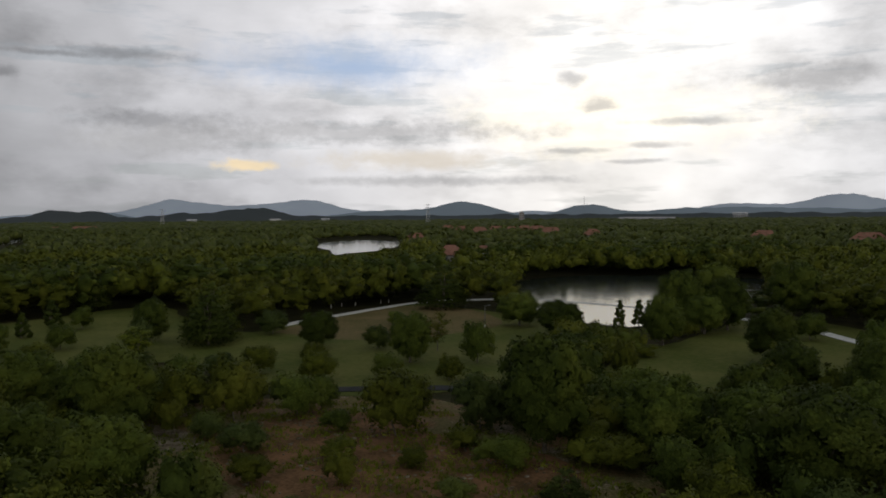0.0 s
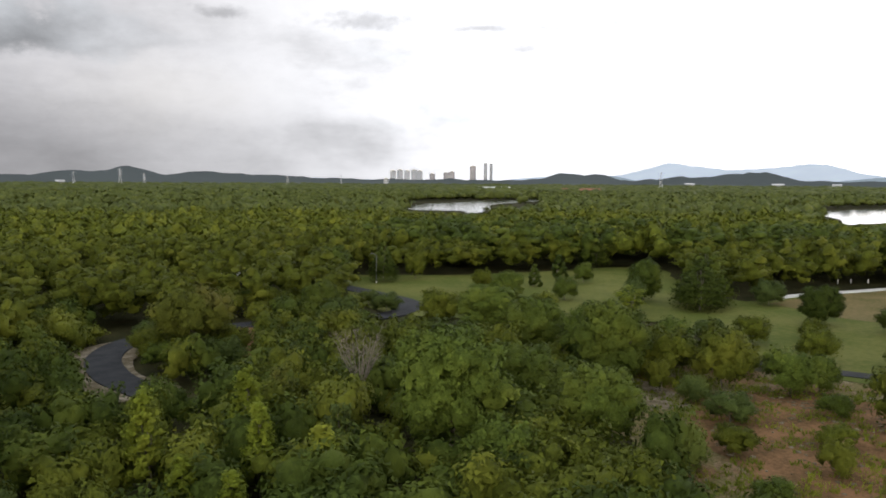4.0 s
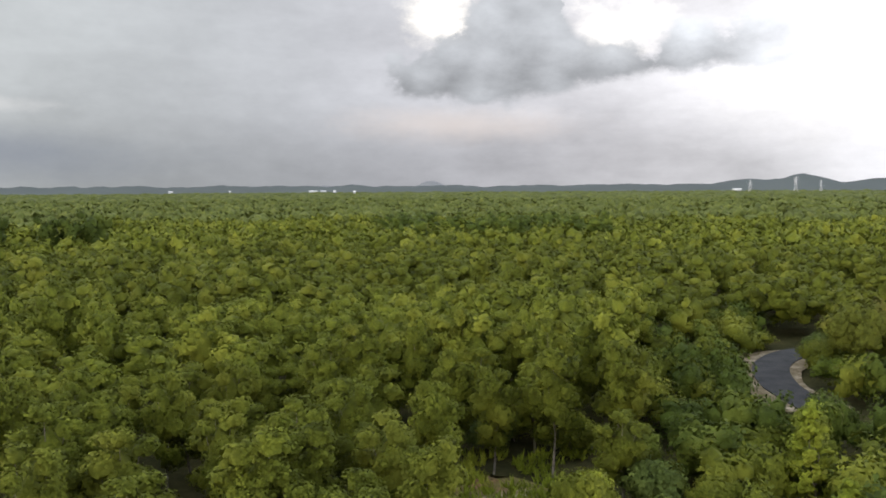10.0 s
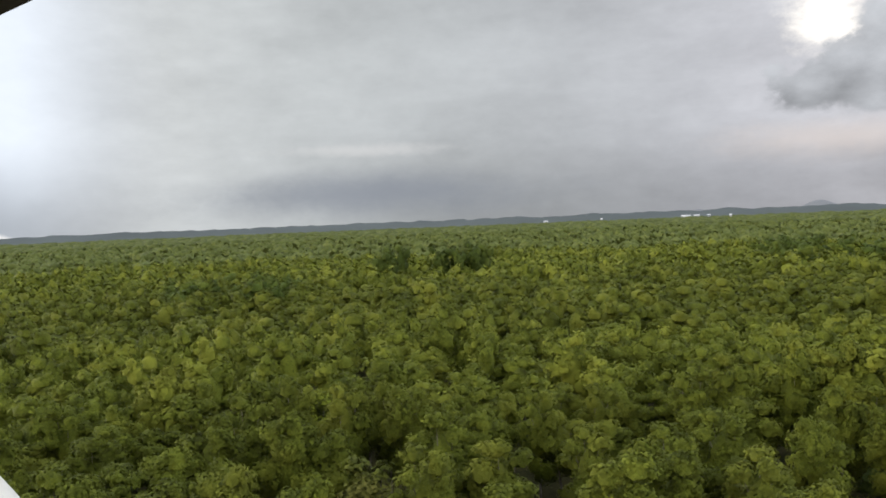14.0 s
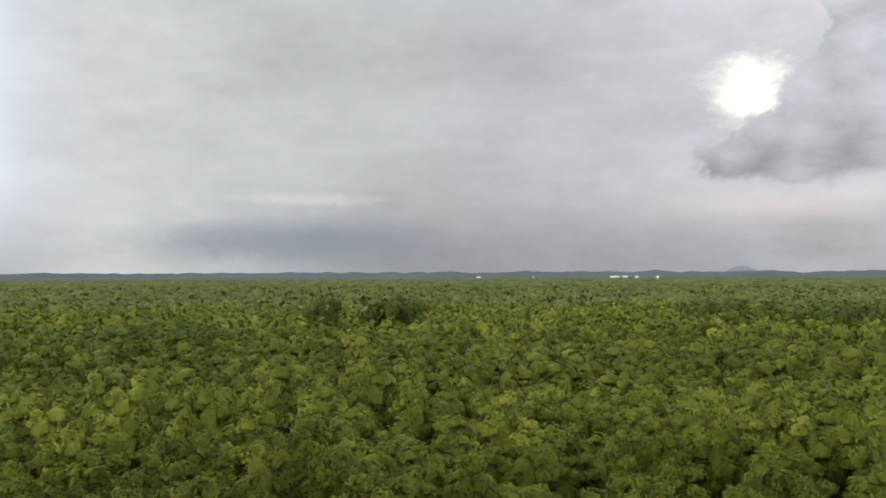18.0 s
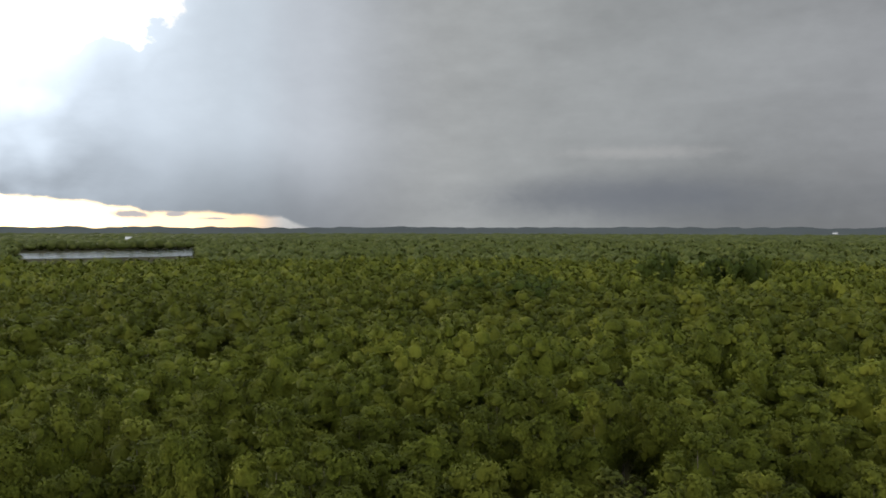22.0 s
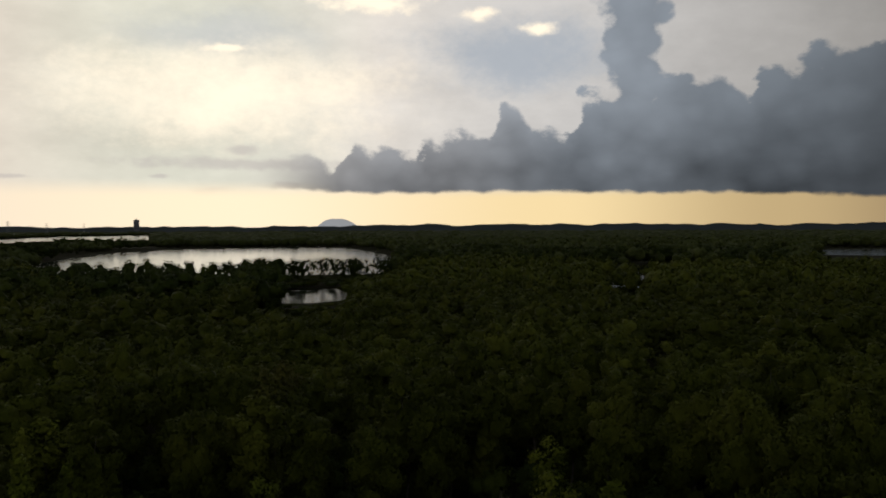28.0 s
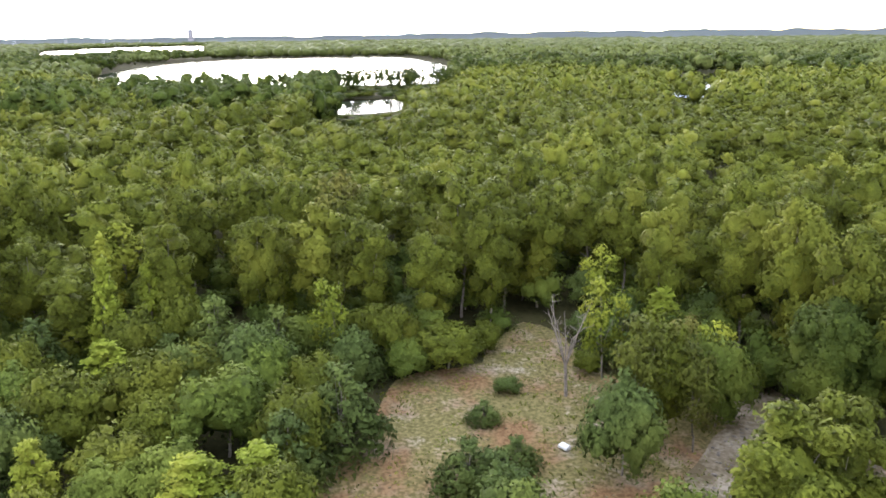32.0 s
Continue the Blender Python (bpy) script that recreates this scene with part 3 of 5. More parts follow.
def stems(rng, lobes, girth, height, forks=4):
    """A trunk with limbs that reach towards the lobes."""
    bm = bmesh.new()
    low = min(l[2] for l in lobes)
    fork = max(0.4, min(low, height * 0.45))
    lean = Vector((rng.uniform(-0.25, 0.25), rng.uniform(-0.25, 0.25), fork))
    rod(bm, (0, 0, -0.15), lean * 0.5 + Vector((rng.uniform(-0.08, 0.08), 0, 0)), girth * 1.25, girth, 7)
    rod(bm, lean * 0.5 + Vector((0, 0, -0.05)), lean, girth, girth * 0.8, 7)
    order = sorted(lobes, key=lambda l: -l[2])
    for l in order[:forks] + order[-2:]:
        tip = Vector(l[:3])
        bend = lean.lerp(tip, 0.5) + Vector((rng.uniform(-0.2, 0.2), rng.uniform(-0.2, 0.2), 0.15))
        rod(bm, lean, bend, girth * 0.6, girth * 0.4, 5)
        rod(bm, bend, tip, girth * 0.4, girth * 0.12, 5)
    return bm


def tree(name, rng, lobes, per, tuft, count, size, leaf, label, category, bark=BARK, girth=0.10, forks=4, **more):
    ob = thing(name, label, category)
    height = max(l[2] for l in lobes)
    part("trunk", stems(rng, lobes, girth, height, forks), bark, ob)
    v, f, n = crown(rng, lobes, per, tuft, count, size, **more)
    top = new("crown", mesh_of("crown", v, f, [leaf], n))
    top.parent = ob
    return ob


def bare_tree(rng, height, wide, label, limbs=7, twigs=5):
    """A leafless tree: trunk, limbs and thin twigs."""
    ob = thing("bare_tree", label, "tree")
    bm = bmesh.new()
    rod(bm, (0, 0, -0.1), (0.1, 0, height * 0.35), 0.11, 0.085, 7)
    part("trunk", bm, BARK_GREY, ob)
    root = Vector((0.1, 0, height * 0.33))
    for k in range(limbs):
        bm = bmesh.new()
        turn = k * 2.4
        tip = Vector((math.cos(turn) * wide * 0.42 * rng.uniform(0.6, 1), math.sin(turn) * wide * 0.42 * rng.uniform(0.6, 1), height * rng.uniform(0.72, 1.0)))
        mid = root.lerp(tip, 0.5) + Vector((rng.uniform(-0.2, 0.2), rng.uniform(-0.2, 0.2), rng.uniform(-0.1, 0.4)))
        rod(bm, root, mid, 0.05, 0.035, 5)
        rod(bm, mid, tip, 0.035, 0.012, 5)
        for j in range(twigs):
            start = root.lerp(mid, rng.uniform(0.5, 1)) if j % 4 == 0 else mid.lerp(tip, rng.uniform(0, 0.95))
            end = start + Vector((rng.uniform(-1, 1), rng.uniform(-1, 1), rng.uniform(0.1, 1.0))) * wide * 0.14
            rod(bm, start, end, 0.018, 0.007, 3)
            for i in range(2):
                a = start.lerp(end, rng.uniform(0.3, 1))
                rod(bm, a, a + Vector((rng.uniform(-1, 1), rng.uniform(-1, 1), rng.uniform(0, 1))) * wide * 0.08, 0.011, 0.005, 3)
        part("branch", bm, BARK_GREY, ob)
    return ob


# ---- the lie of the land ----
def outline(points, step=6.0, rough=1.5, seed=0):
    """A closed outline through points, rounded and made uneven."""
    out = []
    n = len(points)
    for i in range(n):
        p0, p1, p2, p3 = (Vector((*points[(i + k) % n], 0)) for k in (-1, 0, 1, 2))
        parts = max(2, int((p2 - p1).length / step))
        for j in range(parts):
            t = j / parts
            p = 0.5 * (2 * p1 + (p2 - p0) * t + (2 * p0 - 5 * p1 + 4 * p2 - p3) * t * t + (3 * p1 - p0 - 3 * p2 + p3) * t ** 3)
            wob = noise.noise_vector(Vector((p.x, p.y, seed * 9.1)) / (step * 2.2)) * rough
            out.append((p.x + wob.x, p.y + wob.y))
    return out


def sheet(name, points, z, mat, label, category, step=6.0, rough=1.5, seed=0, thick=0.0):
    """A flat irregular patch of ground cover or water."""
    ring = outline(points, step, rough, seed)
    bm = bmesh.new()
    face = bm.faces.new([bm.verts.new((x, y, z)) for x, y in ring])
    if face.normal.z < 0 or sum(a[0] * b[1] - b[0] * a[1] for a, b in zip(ring, ring[1:] + ring[:1])) < 0:
        face.normal_flip()
    if thick:
        made = bmesh.ops.extrude_face_region(bm, geom=[face])
        bmesh.ops.translate(bm, verts=[g for g in made["geom"] if isinstance(g, bmesh.types.BMVert)], vec=(0, 0, -thick))
    bmesh.ops.triangulate(bm, faces=bm.faces[:])
    return tagged(part(name, bm, mat), label, category, kind="structure")


def strip(name, line, width, z, mat, label, category, thick=0.12):
    """A road or path along a line, with a real edge."""
    pts = []
    for i in range(len(line) - 1):
        p0, p1, p2, p3 = (Vector((*line[min(max(i + k, 0), len(line) - 1)], 0)) for k in (-1, 0, 1, 2))
        for j in range(6):
            t = j / 6
            pts.append(0.5 * (2 * p1 + (p2 - p0) * t + (2 * p0 - 5 * p1 + 4 * p2 - p3) * t * t + (3 * p1 - p0 - 3 * p2 + p3) * t ** 3))
    pts.append(Vector((*line[-1], 0)))
    bm = bmesh.new()
    rings = []
    for i, p in enumerate(pts):
        way = (pts[min(i + 1, len(pts) - 1)] - pts[max(i - 1, 0)]).normalized()
        side = Vector((way.y, -way.x, 0)) * width / 2
        rings.append([bm.verts.new(q) for q in (p - side + Vector((0, 0, z - thick)), p - side + Vector((0, 0, z)), p + side + Vector((0, 0, z)), p + side + Vector((0, 0, z - thick)))])
    for a, b in zip(rings, rings[1:]):
        for k in range(3):
            bm.faces.new((a[k], b[k], b[k + 1], a[k + 1]))
    bmesh.ops.recalc_face_normals(bm, faces=bm.faces[:])
    return tagged(part(name, bm, mat), label, category, kind="structure")


LAKE_EAST = [(205, -75), (228, -108), (215, -140), (190, -152), (150, -112), (128, -84), (122, -66), (150, -62)]
LAKE_ROOFS = [(563, -64), (629, -113), (562, -133), (489, -110), (422, -76), (393, -52), (453, -62), (509, -56)]
LAKE_NORTH = [(522, 208), (608, 218), (704, 197), (835, 172), (740, 151), (620, 164), (509, 140), (434, 128), (471, 148), (473, 180)]
LAKE_WEST = [(-510, 463), (-509, 555), (-488, 659), (-376, 507), (-378, 448), (-433, 392)]
LAKE_SUNSET = [(-417, -80), (-519, -78), (-659, -53), (-743, -2), (-770, 71), (-715, 127), (-477, 116), (-331, 81), (-320, 48), (-328, -1), (-343, -41)]
LAKE_ARM = [(-244, 14), (-244, 46), (-206, 37), (-204, 15)]
LAKE_FAR = [(-1048, -263), (-1285, -199), (-1359, -70), (-2055, -105), (-1866, -290), (-1468, -334)]
POND = [(-300, 205), (-255, 190), (-215, 142), (-232, 118), (-275, 150), (-330, 190)]
GREEN = [(141, 68), (150, 50), (163, 34), (180, 14), (153, 4), (134, -6), (147, -17), (168, -40), (150, -52), (125, -56), (108, -44), (86, -34), (84, -10), (104, 0), (112, 12), (104, 38), (112, 52)]
GREEN_SOUTH = [(124, -96), (104, -66), (84, -42), (70, -42), (66, -58), (78, -84), (96, -100)]
BARE = [(64, 1), (76, -4), (76, -14), (67, -18), (60, -24), (52, -26), (44, -18), (45, -8), (54, -3)]
BARE_NORTH = [(79, 12), (76, 4), (70, 2), (66, 8), (71, 12)]
GLADE = [(-40, 5.5), (-42, 8), (-42.5, 12.5), (-47, 14.8), (-48, 17), (-45, 19), (-40, 18.5), (-37, 21), (-35.5, 25.5), (-30, 27.5), (-25, 27), (-22, 20), (-23, 6), (-27, 0.5), (-31, 0.5), (-34, 4)]
SAND_PATCH = [(-36, 25), (-32, 27), (-27, 27), (-24, 23), (-26, 17), (-31, 20)]
SAND_NORTH = [(20.5, 42.5), (23, 45), (26, 44), (28.5, 40.5), (26, 37.5), (22, 39)]
VERGE = [(54, 49), (57.6, 57.5), (65, 65), (74, 66), (72, 60), (64, 54), (60, 46), (55, 44)]
ROAD = [(54, 41), (57, 46), (61, 54), (68, 61), (77, 63.5), (88, 58), (97, 46), (106, 42), (114, 44), (120, 51), (126, 60), (134, 72)]
WALKWAY = [(89, -4), (87, -12), (86, -16), (83, -26), (73, -40), (60, -56), (48, -72)]
TRACK = [(140, -10), (147, -16), (153, -23), (161, -32), (170, -46), (165, -70), (120, -92), (92, -90), (70, -92)]


PAD = [(134, 71), (138.5, 72), (140, 86), (134, 104), (129, 103), (135, 86)]
ROAD_SEEN = [(101, 40), (121, 43), (130, 58), (126, 63), (115, 50), (101, 45)]
SOIL_STRIP = [(71, 45), (75.5, 46.5), (82, 50), (88.5, 54), (86, 57), (79, 54), (72.5, 50)]
BEND = [(56, 48), (58.8, 56.5), (65, 63), (73, 65), (75, 62), (66, 54), (62, 48)]
VIEWS = [LAKE_EAST, LAKE_ROOFS, LAKE_NORTH, LAKE_WEST, LAKE_SUNSET, LAKE_ARM, LAKE_FAR, GREEN, BARE, BARE_NORTH, BEND, SAND_NORTH, PAD, ROAD_SEEN, SOIL_STRIP, [(-246, 150), (-236, 150), (-222, 132), (-230, 120), (-238, 128)]]


def wedge(low, high, near, far):
    """A stretch of ground between two bearings and two distances from the tower."""
    return [(heading(a).x * r, heading(a).y * r) for a, r in ((low, near), (low, far), (high, far), (high, near))]


VIEWS += [wedge(105.5, 107.3, 340, 430), wedge(108.2, 109.4, 350, 430)]


def inside(points, x, y):
    """Which of the places (arrays x, y) lie within the outline."""
    hit = np.zeros(len(x), bool)
    for (x0, y0), (x1, y1) in zip(points, points[1:] + points[:1]):
        cross = ((y0 > y) != (y1 > y)) & (x < (x1 - x0) * (y - y0) / (y1 - y0 + 1e-12) + x0)
        hit ^= cross
    return hit


def hides(x, y, high):
    """Which trees would stand before open water or grass, seen from the tower."""
    hit = np.zeros(len(x), bool)
    reach = 19.2 / np.maximum(19.2 - high, 4.0)
    for share in (0.0, 0.2, 0.4, 0.6, 0.8, 1.0):
        k = 1 + (reach - 1) * share
        for pts in VIEWS:
            hit |= inside(pts, x * k, y * k)
    return hit


def near_line(line, x, y, reach):
    hit = np.zeros(len(x), bool)
    for (x0, y0), (x1, y1) in zip(line, line[1:]):
        dx, dy = x1 - x0, y1 - y0
        t = np.clip(((x - x0) * dx + (y - y0) * dy) / (dx * dx + dy * dy), 0, 1)
        hit |= np.hypot(x - x0 - t * dx, y - y0 - t * dy) < reach
    return hit


def make_ground():
    rings = [0, 6, 12, 18, 24, 30, 36, 42, 50, 60, 72, 86, 104, 126, 152, 184, 222, 270, 330, 400, 500, 640, 820, 1100, 1500, 2100, 3000, 4200, 4800]
    turns = 180
    verts = [(0, 0, 0)]
    for r in rings[1:]:
        for k in range(turns):
            a = k * 2 * math.pi / turns
            p = Vector((r * math.sin(a), r * math.cos(a), 0))
            verts.append((p.x, p.y, noise.noise(p / 30) * 0.12 - 0.12 if r < 400 else -0.15))
    tris = [(0, 1 + (k + 1) % turns, 1 + k) for k in range(turns)]
    for i in range(len(rings) - 2):
        a, b = 1 + i * turns, 1 + (i + 1) * turns
        for k in range(turns):
            n = (k + 1) % turns
            tris += [(a + k, b + n, b + k), (a + k, a + n, b + n)]
    tagged(new("ground", mesh_of("ground", verts, tris, [EARTH])), "level ground of brown leaf litter and scrub", "ground", kind="structure")


make_ground()
sheet("lawn", GREEN, 0.03, LAWN, "open mown green lawn among trees", "lawn", 5, 2.0, 1)
sheet("lawn", GREEN_SOUTH, 0.03, LAWN, "open green lawn beside the lake", "lawn", 5, 2.0, 2)
sheet("dry_lawn", [(163, -36), (150, -50), (128, -46), (120, -24), (134, -10), (146, -19)], 0.05, LAWN_DRY, "dry brownish grass on the lawn", "lawn", 4, 2.2, 3)
sheet("clearing", [(40, -30), (80, -20), (84, 6), (72, 16), (60, 6), (44, 0)], 0.02, TURF, "rough grass round bare red earth", "ground", 4, 2.5, 4)
sheet("bare_soil", BARE, 0.04, SOIL, "bare red earth with pale stones", "ground", 2.5, 1.6, 5)
sheet("bare_soil", BARE_NORTH, 0.04, SAND, "bare pale sandy earth", "ground", 2.5, 1.4, 6)
sheet("bare_soil", SOIL_STRIP, 0.04, SOIL, "strip of bare reddish earth beside the road", "ground", 1.5, 1.2, 14)
sheet("glade", GLADE, 0.03, TURF, "worn grassy glade with sandy patches", "ground", 2.0, 1.2, 7)
sheet("sand_patch", SAND_PATCH, 0.05, SAND, "bare pale sand in the glade", "ground", 1.0, 1.6, 8)
sheet("sand_patch", SAND_NORTH, 0.05, TURF, "small patch of worn sandy ground among bushes", "ground", 0.8, 1.6, 11)
sheet("road_verge", VERGE, 0.03, SAND, "sandy verge round the road bend", "ground", 2.0, 0.9, 12)
strip("road", ROAD, 3.6, 0.12, ASPHALT, "narrow dark asphalt road with a sharp bend", "road", 0.2)
strip("footpath", WALKWAY, 2.4, 0.10, ASPHALT, "grey asphalt footpath along the lawn", "path", 0.2)
strip("footpath", TRACK, 2.2, 0.10, CONCRETE, "pale concrete footpath curving over grass", "path", 0.2)
sheet("parking_pad", PAD, 0.09, CONCRETE, "pale concrete pad at the end of the road", "path", 4, 0.3, 13, 0.15)
for seed, (pts, text) in enumerate(((LAKE_EAST, "still lake mirroring the evening sky"), (LAKE_ROOFS, "bright lake beside far red roofs"), (LAKE_NORTH, "bright narrow lake in the woods"), (LAKE_WEST, "narrow bright lake beyond the forest"),
                                    (LAKE_SUNSET, "wide bright lake under the sunset"), (LAKE_ARM, "narrow arm of water behind a tree row"), (LAKE_FAR, "distant bright lake at the skyline"), (POND, "small dark pond with a fountain"))):
    sheet("water", pts, 0.06, WATER, text, "lake", 9, 4.0 if seed != 5 else 1.5, 20 + seed)


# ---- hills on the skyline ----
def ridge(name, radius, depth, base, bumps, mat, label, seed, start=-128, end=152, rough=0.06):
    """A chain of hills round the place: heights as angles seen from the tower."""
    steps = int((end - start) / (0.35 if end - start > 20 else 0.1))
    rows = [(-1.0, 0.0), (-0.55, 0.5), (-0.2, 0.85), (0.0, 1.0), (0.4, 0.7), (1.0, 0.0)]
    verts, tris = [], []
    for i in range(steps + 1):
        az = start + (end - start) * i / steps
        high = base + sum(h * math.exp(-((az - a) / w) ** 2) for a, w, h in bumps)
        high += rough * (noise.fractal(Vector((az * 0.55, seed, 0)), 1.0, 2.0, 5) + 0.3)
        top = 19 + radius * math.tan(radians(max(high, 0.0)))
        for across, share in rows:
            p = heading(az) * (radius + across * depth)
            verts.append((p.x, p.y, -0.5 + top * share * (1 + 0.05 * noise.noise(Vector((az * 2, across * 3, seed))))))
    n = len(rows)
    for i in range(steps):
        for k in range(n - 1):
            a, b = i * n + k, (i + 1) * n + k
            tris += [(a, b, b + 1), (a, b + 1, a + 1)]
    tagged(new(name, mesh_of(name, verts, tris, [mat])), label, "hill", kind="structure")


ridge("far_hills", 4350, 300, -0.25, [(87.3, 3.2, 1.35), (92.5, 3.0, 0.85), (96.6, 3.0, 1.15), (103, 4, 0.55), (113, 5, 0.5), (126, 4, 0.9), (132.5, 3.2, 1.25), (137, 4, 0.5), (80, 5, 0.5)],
      HILL_FAR, "distant mountains pale blue with haze", 1.7, 60, 152, 0.10)
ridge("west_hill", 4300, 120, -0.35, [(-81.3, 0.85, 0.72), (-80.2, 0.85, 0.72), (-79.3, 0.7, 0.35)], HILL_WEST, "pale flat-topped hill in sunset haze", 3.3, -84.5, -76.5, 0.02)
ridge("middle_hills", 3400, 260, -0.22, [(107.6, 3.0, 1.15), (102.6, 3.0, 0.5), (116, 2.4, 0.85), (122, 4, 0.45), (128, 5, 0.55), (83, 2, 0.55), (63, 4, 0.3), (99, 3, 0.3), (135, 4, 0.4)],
      HILL_MID, "distant hills blue green with haze", 5.2, 57, 152, 0.08)
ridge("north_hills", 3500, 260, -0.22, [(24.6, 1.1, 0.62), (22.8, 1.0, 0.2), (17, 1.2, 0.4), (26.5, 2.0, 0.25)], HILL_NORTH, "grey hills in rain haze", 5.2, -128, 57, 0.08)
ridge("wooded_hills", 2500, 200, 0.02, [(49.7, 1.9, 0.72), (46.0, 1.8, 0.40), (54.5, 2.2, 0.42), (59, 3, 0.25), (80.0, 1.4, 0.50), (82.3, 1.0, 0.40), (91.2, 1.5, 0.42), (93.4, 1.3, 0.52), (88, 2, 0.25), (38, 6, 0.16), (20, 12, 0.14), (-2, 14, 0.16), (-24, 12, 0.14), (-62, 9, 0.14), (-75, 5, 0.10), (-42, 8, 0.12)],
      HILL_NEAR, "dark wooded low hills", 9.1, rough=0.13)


# ---- trees ----
R = np.random.default_rng(11)

def size_of(lobes):
    return max(l[2] + l[4] for l in lobes), 2 * max(math.hypot(l[0], l[1]) + l[3] for l in lobes)


MODELS = {}


def model(key, name, lobes, *args, **more):
    ob = tree(name, R, lobes, *args, **more)
    MODELS.setdefault(key, []).append((ob, *size_of(lobes)))


for k in range(5):
    model("paperbark", "paperbark_tree", lobes_round(R, 8.2 + 0.3 * k, 3.8, 2.0, 13, 0.86), 5, 0.36, 5200, 0.14, LEAF, "slender paperbark tree with a lumpy green crown", "tree", girth=0.085)
for k in range(4):
    model("bush", "bush", lobes_round(R, 3.4, 3.8, 0.5, 11, 0.80), 5, 0.36, 2800, 0.125, (LEAF, LEAF_BROAD, LEAF, LEAF_FINE)[k], "dense rounded green bush", "bush", girth=0.05, shell=(0.8, 1.5))
for k in range(3):
    model("gum", "young_gum_tree", lobes_spire(R, 8.0, 3.4, 1.4, 24), 4, 0.24, 3200, 0.13, LEAF_YOUNG, "slim young tree with light yellow-green leaves", "tree", girth=0.07, shell=(0.7, 1.6), droop=0.4, core=0.7, fill=0.6)
for k in range(3):
    model("broad", "broadleaf_tree", lobes_round(R, 8.6, 8.2, 1.0, 22, 1.40), 7, 0.56, 8600, 0.18, (LEAF_BROAD, LEAF_DARK, LEAF_BROAD)[k], "large broad tree with a dense green crown", "tree", girth=0.19, forks=7)
for k in range(2):
    model("tiered", "tiered_tree", lobes_tiers(R, 8.6, 8.5, 2.0, 7), 3, 0.42, 3000, 0.24, LEAF_DARK, "tree with flat tiers of branches", "tree", girth=0.13, shell=(0.7, 1.5), core=0.6, fill=0.6)
for k in range(2):
    model("feathery", "feathery_shrub", lobes_tiers(R, 4.2, 4.6, 1.0, 5), 3, 0.26, 2600, 0.15, LEAF_FINE, "spreading shrub with feathery grey-green leaves", "bush", girth=0.06, shell=(0.7, 1.7), droop=0.3, long=2.0, core=0.55, fill=0.5)
model("cone", "conical_tree", lobes_spire(R, 4.4, 2.2, 0.3, 14), 3, 0.26, 1600, 0.16, LEAF_DARK, "small dark conical tree", "tree", girth=0.06)
for k in range(2):
    model("thin", "thin_tree", lobes_round(R, 6.0, 2.6, 1.6, 10, 0.55), 4, 0.26, 1500, 0.14, (LEAF_YOUNG, LEAF_UMBRELLA)[k], ("thin tree with sparse yellowish leaves", "thin tree with sparse brownish leaves")[k], "tree", girth=0.05, shell=(0.7, 1.9), core=0.4, fill=0.35)
model("umbrella", "umbrella_tree", lobes_round(R, 7.8, 10.5, 3.0, 22, 1.35), 7, 0.55, 6000, 0.16, LEAF_UMBRELLA, "wide umbrella tree with brownish bare lower branches", "tree", girth=0.16, forks=12, bark=BARK_GREY)
MODELS["bare"] = [(bare_tree(R, 8.0, 5.0, "leafless grey tree with fine twigs", 15, 16), 8.0, 5.0)]
MODELS["snag"] = [(bare_tree(R, 5.6, 3.6, "small dead tree with pale bare branches"), 5.6, 3.6)]
USED = {}


def plant(key, x, y, height, wide, group="", label=""):
    """One tree of a kind at a place, scaled to its height and width."""
    made = MODELS[key]
    n = USED.get(key, 0)
    USED[key] = n + 1
    ob, h, w = made[n % len(made)]
    m = pose(x, y, -0.08, 0, 0, R.uniform(0, 360))
    if n >= len(made):
        ob = copy_thing(ob, m)
    else:
        ob.matrix_world = m
    ob.scale = (wide / w, wide / w, height / h)
    tagged(ob, label, group=group)
    return ob


